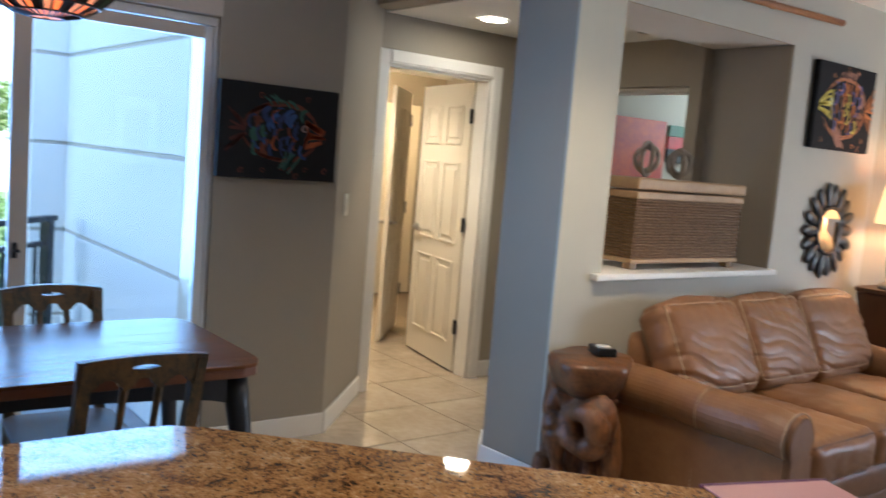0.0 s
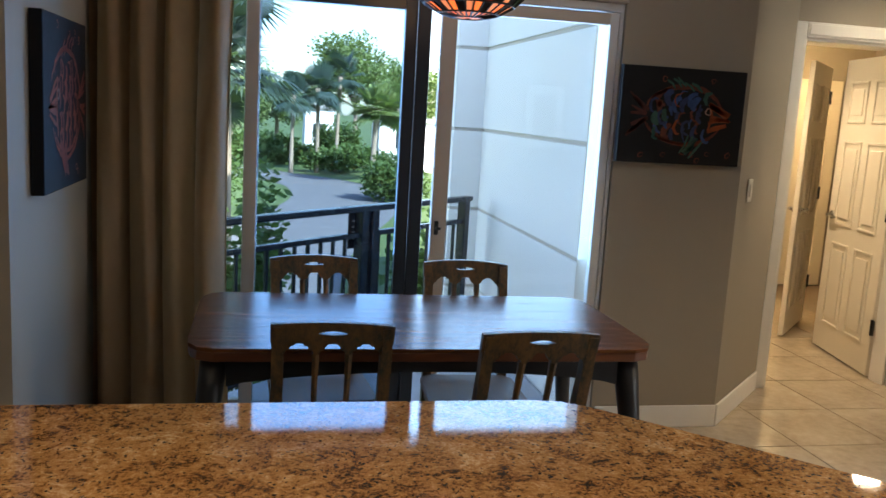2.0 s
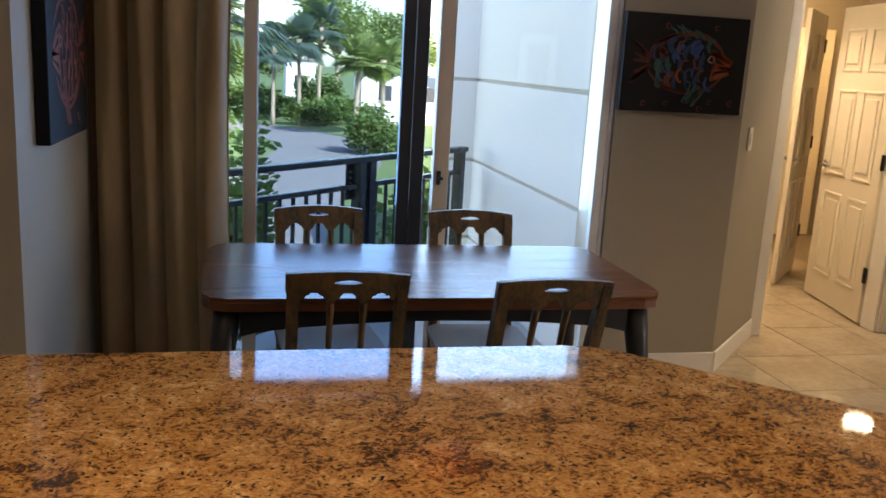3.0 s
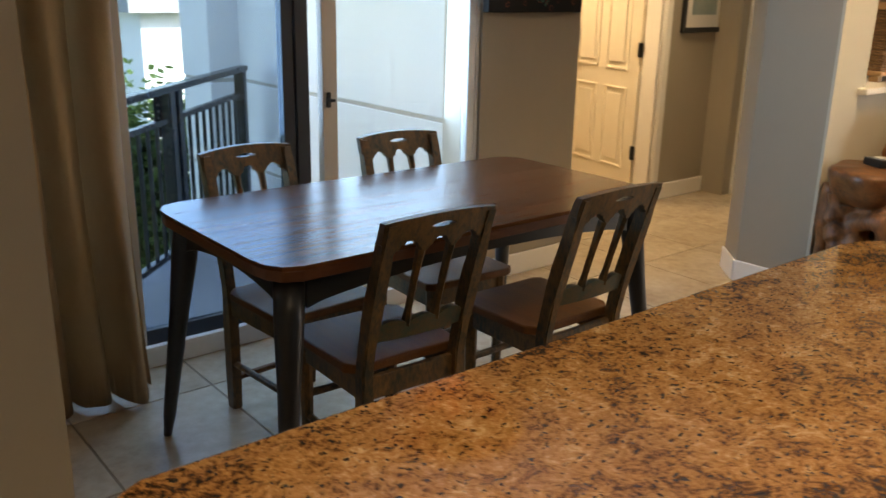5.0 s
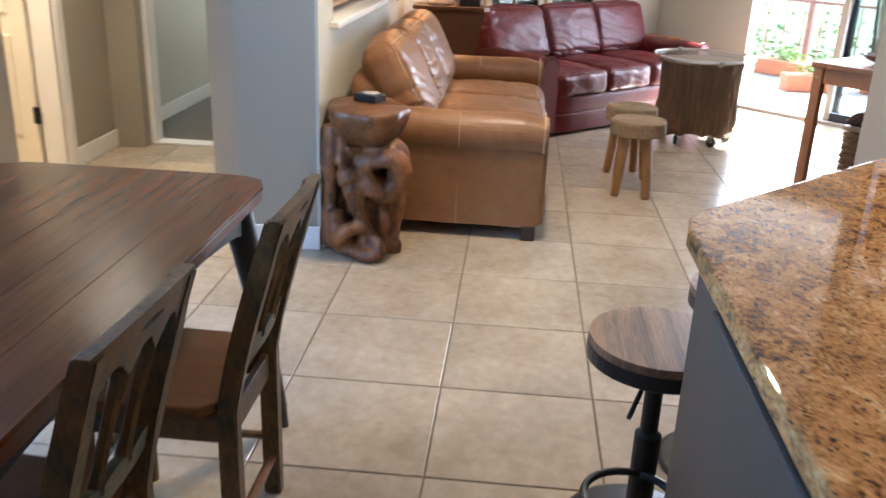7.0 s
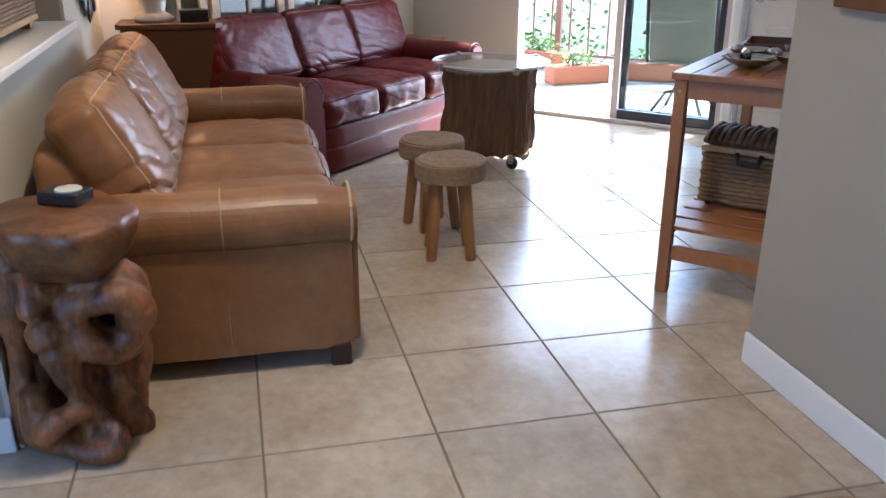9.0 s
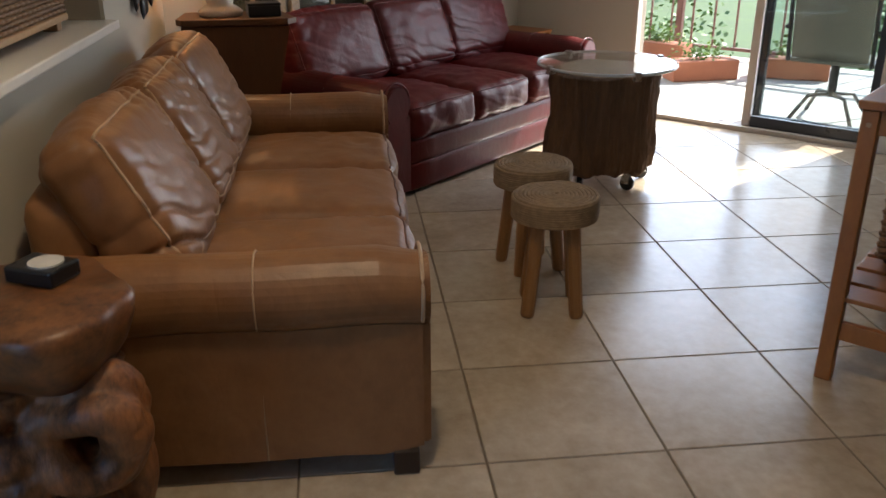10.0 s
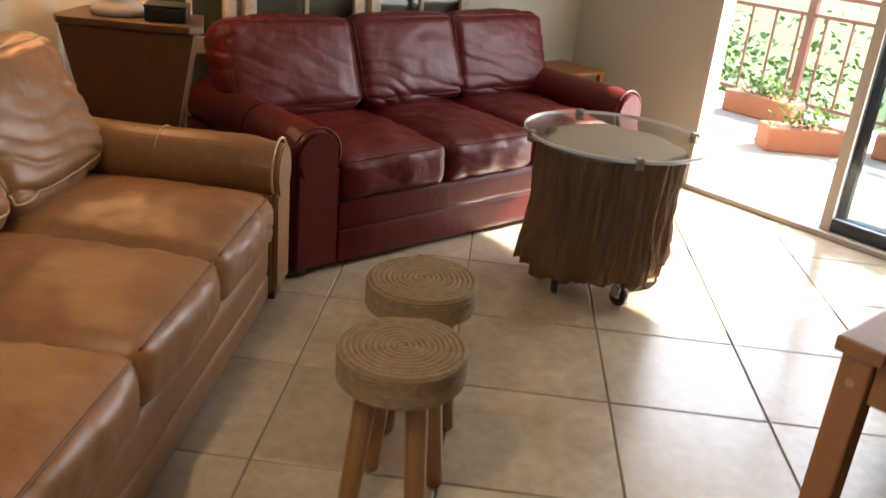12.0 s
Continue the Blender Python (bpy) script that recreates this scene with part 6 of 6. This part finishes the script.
def frond(b, base, az, el, length, droop, width, leaflets, rnd):
    """A fan leaf: a stalk and pointed leaflets spread round its end."""
    d = Vector((math.cos(az) * math.cos(el), math.sin(az) * math.cos(el), math.sin(el)))
    hub = base + d * length * 0.45
    merge(b, tube([base, hub], 0.012, 4))
    side = d.cross(Vector((0, 0, 1))).normalized()
    up = side.cross(d).normalized()
    for i in range(leaflets):
        a = radians(-105 + 210 * i / (leaflets - 1))
        dr = (d * math.cos(a) + side * math.sin(a) + up * 0.15).normalized()
        ln = length * 0.6 * (1 - 0.25 * abs(a)) * rnd.uniform(0.85, 1.1)
        w = dr.cross(up).normalized() * width
        tip = hub + dr * ln + Vector((0, 0, -droop * ln))
        mid = hub + dr * ln * 0.55 + Vector((0, 0, -droop * ln * 0.2))
        v = [b.verts.new(x) for x in (hub, mid - w, tip, mid + w)]
        b.faces.new(v)


def palm(x, y, h, crown, leaf, seed, label, n=34, r=0.13, wide=0.04, blades=17):
    rnd = random.Random(seed)
    t = thing("palm_tree", label, "tree", pose(x, y, GZ), "garden palms")
    lean = rnd.uniform(-0.2, 0.2)
    part("trunk", tube([(lean * (k / 6) ** 2, 0, h * k / 6) for k in range(7)], r, 12, taper=[r * 1.25, r, r * 0.95, r * 0.9, r * 0.95, r * 1.1, r * 1.2]), TRUNK, t, smooth=True)
    b = bmesh.new()
    for i in range(n):
        frond(b, Vector((lean, 0, h - 0.1 + rnd.uniform(-0.15, 0.2))), rnd.uniform(0, 2 * math.pi), rnd.uniform(-0.7, 1.3), crown * rnd.uniform(0.8, 1.1), rnd.uniform(0.1, 0.5), wide * crown, blades, rnd)
    part("crown", b, leaf, t)
    return t


def leaf_clump(bm, centre, size, n, leaf, rnd):
    for _ in range(n):
        p = Vector((rnd.gauss(0, 0.42), rnd.gauss(0, 0.42), rnd.gauss(0, 0.38)))
        if p.length > 1.05:
            p *= 1.0 / p.length
        p = Vector((p.x * size[0], p.y * size[1], p.z * size[2])) + Vector(centre)
        a, e = rnd.uniform(0, 6.28), rnd.uniform(-0.6, 0.9)
        d = Vector((math.cos(a) * math.cos(e), math.sin(a) * math.cos(e), math.sin(e))) * leaf * rnd.uniform(0.6, 1.2)
        s = d.cross(Vector((rnd.uniform(-1, 1), rnd.uniform(-1, 1), 1))).normalized() * leaf * 0.35
        bm.faces.new([bm.verts.new(q) for q in (p, p + d * 0.5 - s, p + d, p + d * 0.5 + s)])


def bush(x, y, z, size, n, leaf, seed, label, material=BUSH):
    rnd = random.Random(seed)
    t = thing("shrub", label, "shrub", pose(x, y, z), "garden shrubs")
    b = bmesh.new()
    lobes = 7
    for k in range(lobes):
        c = (rnd.uniform(-0.7, 0.7) * size[0], rnd.uniform(-0.7, 0.7) * size[1], size[2] * rnd.uniform(0.35, 0.8))
        leaf_clump(b, c, (size[0] * 0.5, size[1] * 0.5, size[2] * 0.45), n // lobes, leaf, rnd)
    part("foliage", b, material, t)
    st = bmesh.new()
    for k in range(5):
        a = rnd.uniform(0, 6.28)
        merge(st, tube([(0.06 * math.cos(a), 0.06 * math.sin(a), 0.0), (size[0] * 0.4 * math.cos(a), size[1] * 0.4 * math.sin(a), size[2] * 0.7)], 0.02, 5))
    part("stems", st, TRUNK, t)


def broad_tree(x, y, h, r, seed, label):
    rnd = random.Random(seed)
    t = thing("broadleaf_tree", label, "tree", pose(x, y, GZ), "garden trees")
    tr = tube([(0, 0, 0), (0.1, 0, h * 0.3), (0, 0.1, h * 0.6)], 0.2, 10, taper=[0.28, 0.2, 0.14])
    b = bmesh.new()
    for k in range(14):
        a = rnd.uniform(0, 6.28)
        rr = r * rnd.uniform(0.2, 0.9)
        c = Vector((rr * math.cos(a), rr * math.sin(a), h * rnd.uniform(0.5, 0.95)))
        merge(tr, tube([(0, 0.05, h * 0.45), c * 0.6 + Vector((0, 0, h * 0.2)), c], 0.05, 5, taper=[0.09, 0.05, 0.02]))
        leaf_clump(b, c, (r * 0.42, r * 0.42, r * 0.36), 520, 0.36, rnd)
    part("trunk", tr, TRUNK, t)
    part("crown", b, LEAF, t)


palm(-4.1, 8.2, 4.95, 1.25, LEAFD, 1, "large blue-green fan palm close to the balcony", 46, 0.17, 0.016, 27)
palm(2.25, 48, 4.5, 1.9, LEAF, 2, "sunlit cabbage palm with a pale trunk", 60, 0.16)
palm(4.1, 50, 4.5, 1.9, LEAF, 3, "sunlit cabbage palm with a pale trunk", 60, 0.16)
palm(-0.5, 56, 5.5, 2.2, LEAFD, 4, "cabbage palm in painted leaf shade behind the drive")
palm(-2.2, 55, 5.0, 2.0, LEAFD, 5, "cabbage palm in painted leaf shade behind the drive")
palm(0.9, 58, 6.4, 2.2, LEAFD, 6, "cabbage palm in painted leaf shade behind the drive")
broad_tree(3.2, 70, 9.8, 4.0, 11, "tall light green broadleaf tree behind the palms")
broad_tree(-24, 88, 8, 6, 12, "broadleaf tree beyond the lawn")
broad_tree(10.5, 82, 8.5, 4, 13, "dark green broadleaf tree in the distance")
broad_tree(-9, 95, 8, 6, 14, "broadleaf tree beyond the lawn")
for x, y, h, r, k in ((-7, 78, 6.0, 4.0, 21), (-3.0, 86, 6.5, 3.6, 22), (-13, 80, 6.0, 4.5, 23)):
    broad_tree(x, y, h, r, k, "low broadleaf tree closing off the lawn")
for i, (x, y, sx, sy, sz, n, lf) in enumerate(((-3.8, 63, 3.8, 1.6, 1.9, 7000, 0.34), (1.4, 57, 2.6, 1.6, 1.6, 6000, 0.3), (2.7, 40, 1.7, 1.4, 2.1, 5000, 0.24), (1.3, 63, 1.6, 1.4, 3.0, 4500, 0.3),
                                            (-4.6, 6.6, 0.9, 0.9, 3.7, 6500, 0.13), (-3.75, 6.9, 0.55, 0.8, 3.4, 4500, 0.13), (-0.9, 9.2, 1.1, 0.9, 2.9, 6500, 0.14), (1.2, 9.8, 1.3, 1.0, 2.7, 6500, 0.14), (3.4, 9.4, 1.4, 1.0, 3.3, 6000, 0.14), (-16, 72, 7, 2, 2.5, 1500, 0.35), (-6.5, 33, 2.6, 1.8, 2.3, 4500, 0.18), (-1.2, 66, 3.4, 1.6, 1.5, 6000, 0.3), (3.4, 62, 2.6, 1.6, 1.5, 5000, 0.3))):
    bush(x, y, GZ, (sx, sy, sz), n, lf, 30 + i, "dense green shrub in the garden")


def far_house(x0, x1, y, h, label):
    t = thing("apartment_building", label, "building", pose((x0 + x1) / 2, y, GZ))
    w = x1 - x0
    part("wall", box(-w / 2, w / 2, 0, 5, 0, h), STUCCO, t)
    part("roof", box(-w / 2 - 0.3, w / 2 + 0.3, -0.3, 5.3, h, h + 0.25), CONCRETE, t)
    n = max(1, int(w / 2.4))
    for i in range(n):
        x = -w / 2 + w * (i + 0.5) / n
        win = part("window", box(x - 0.5, x + 0.5, -0.04, 0.0, h * 0.45, h * 0.45 + 1.1, 0.02), ALUD, t)
        part("window_sill", box(x - 0.56, x + 0.56, -0.1, 0.0, h * 0.45 - 0.08, h * 0.45), WHITE, win)


far_house(-0.9, 1.3, 67, 4.2, "low white stucco building behind the palms")
far_house(4.2, 11.0, 61, 3.6, "low white stucco building behind the palms")
far_house(0.9, 14.0, 14.5, 3.9, "white stucco garage wall across the court")

# Unseen slab, added so that sun enters only low through the slider
tagged(part("patio_roof", box(-3.0, 7.5, 0.142, 1.85, 2.75, 2.95), STUCCO, m=pose(4.14, -0.99, 0, 0, 0, 225)), "unseen white slab added above the patio to cut the sun", "balcony", kind="structure")
# patio outside the living room, along the diagonal wall
m_out = pose(4.14, -0.99, 0, 0, 0, 225)
tagged(part("patio_floor", box(-1.6, 5.5, 0.142, 2.9, -0.16, -0.02), PAVE, m=m_out), "pale sunlit patio floor", "patio", kind="structure")
pr = railing("patio_railing", (0, 0), (6.4, 0), 0.98, -0.02, (0.05, 1.3, 2.6, 3.9, 5.2, 6.35), "reddish metal patio railing", mat("rust_red_rail", (0.20, 0.09, 0.07), rough=0.5), 0.22)
pr.matrix_basis = m_out @ pose(-1.2, 2.75, -0.02)
for i, (x, y, r) in enumerate(((0.82, 1.62, 50), (1.42, 2.15, 20), (0.1, 2.3, 0))):
    fb = thing("planter_box", "terracotta planter box with small green plants on the patio", "planter", m_out @ pose(x, y, -0.019, 0, 0, r), "planter boxes")
    part("trough", box(-0.30, 0.30, -0.11, 0.11, 0, 0.17, 0.012), TERRA, fb)
    b = bmesh.new()
    leaf_clump(b, (0, 0, 0.22), (0.30, 0.11, 0.12), 260, 0.04, random.Random(70 + i))
    part("foliage", b, BUSH, fb)["kind"] = "stuff"
for i, (x, y, sx, sy, sz) in enumerate(((-2.5, 6.0, 2.0, 1.5, 3.4), (0.4, 6.5, 2.0, 1.5, 3.0), (3.0, 6.0, 2.0, 1.5, 3.3), (5.8, 6.5, 2.0, 1.6, 3.6), (1.5, 10.5, 3.5, 2.0, 4.6), (7.0, 11.0, 3.0, 2.0, 5.0))):
    w = m_out @ Vector((x, y, 0))
    bush(w.x, w.y, GZ, (sx, sy, sz), 7000, 0.11, 90 + i, "sunlit green shrub beyond the patio", mat("bright_leaf", (0.17, 0.26, 0.06), (0.09, 0.15, 0.035), scale=3, rough=0.6) if i == 0 else bpy.data.materials["bright_leaf"])


def patio_chair(m, label):
    t = thing("patio_chair", label, "chair", m, "patio chairs")
    # swivel sling chair seen from behind
    part("sling_back", puffy(0.50, 0.03, 0.62, 0.012, 8, 0.0, 0.0), SLING, t, "olive mesh sling", smooth=True, m=pose(0, -0.22, 0.74, 10))
    part("sling_seat", puffy(0.50, 0.48, 0.03, 0.012, 6, 0.0, 0.0), SLING, t, "olive mesh sling", smooth=True, m=pose(0, 0.05, 0.42))
    for s in (-1, 1):
        part("side_frame", tube([(s * 0.27, -0.29, 1.07), (s * 0.27, -0.20, 0.60), (s * 0.27, -0.17, 0.42), (s * 0.27, 0.28, 0.43)], 0.016, 8), BLACKM, t, smooth=True)
        part("arm_rest", tube([(s * 0.29, -0.22, 0.64), (s * 0.31, 0.05, 0.66), (s * 0.30, 0.27, 0.62), (s * 0.28, 0.27, 0.44)], 0.015, 8), BLACKM, t, smooth=True)
    part("top_bar", tube([(-0.27, -0.29, 1.07), (0, -0.30, 1.075), (0.27, -0.29, 1.07)], 0.016, 8), BLACKM, t)
    part("pedestal", tube([(0, 0.03, 0.40), (0, 0.03, 0.16)], 0.03, 12), BLACKM, t)
    for a in (45, 135, 225, 315):
        part("base_leg", tube([(0, 0.03, 0.18), (0.17 * math.cos(radians(a)), 0.03 + 0.17 * math.sin(radians(a)), 0.17), (0.30 * math.cos(radians(a)), 0.03 + 0.30 * math.sin(radians(a)), 0.0)], 0.014, 8), BLACKM, t, smooth=True)
    return t


patio_chair(m_out @ pose(2.12, 0.75, -0.019, 0, 0, 0), "patio swivel chair with an olive mesh sling behind the glass")
patio_chair(m_out @ pose(3.2, 1.5, -0.019, 0, 0, 70), "patio swivel chair with an olive mesh sling")

# ---- floor tiles ----
TS, GAP = 0.508, 0.006
floor_ob = tagged(new("floor"), "large beige ceramic floor tiles with dark grout", "floor", kind="structure")
tile_bm = box(GAP / 2, TS - GAP / 2, GAP / 2, TS - GAP / 2, -0.012, 0.0, 0.0022, 1)
tile_me = bpy.data.meshes.new("tile")
tile_bm.to_mesh(tile_me)
tile_bm.free()
tile_me.materials.append(TILE)
rest = bmesh.new()
for i in range(-13, 9):
    for j in range(-9, 13):
        x, y = i * TS, j * TS
        cx, cy = x + TS / 2, y + TS / 2
        if cx - cy > 5.13 + 0.2 or (cy > 2.3 and cx < -1.6) or cy > 6.0 or (cy > 1.9 and cx > 1.1) or (cy > 3.2 and (cx < -0.9 or cx > 2.3)) or cx + cy > 3.5 and cy < 2:
            continue
        near = -3.3 < cx < 3.2 and -2.9 < cy < 2.2 or -1.2 < cx < 1 and cy < 3 and cy > 1.9 or cx < -3.2 and cx > -4.6 and cy > 0.9
        if near:
            o = new("tile", tile_me)
            o.parent = floor_ob
            o.matrix_basis = pose(x, y, 0)
        else:
            box(x + GAP / 2, x + TS - GAP / 2, y + GAP / 2, y + TS - GAP / 2, -0.012, 0.0, bm=rest)
part("tile_field", rest, TILE, floor_ob)["kind"] = "stuff"
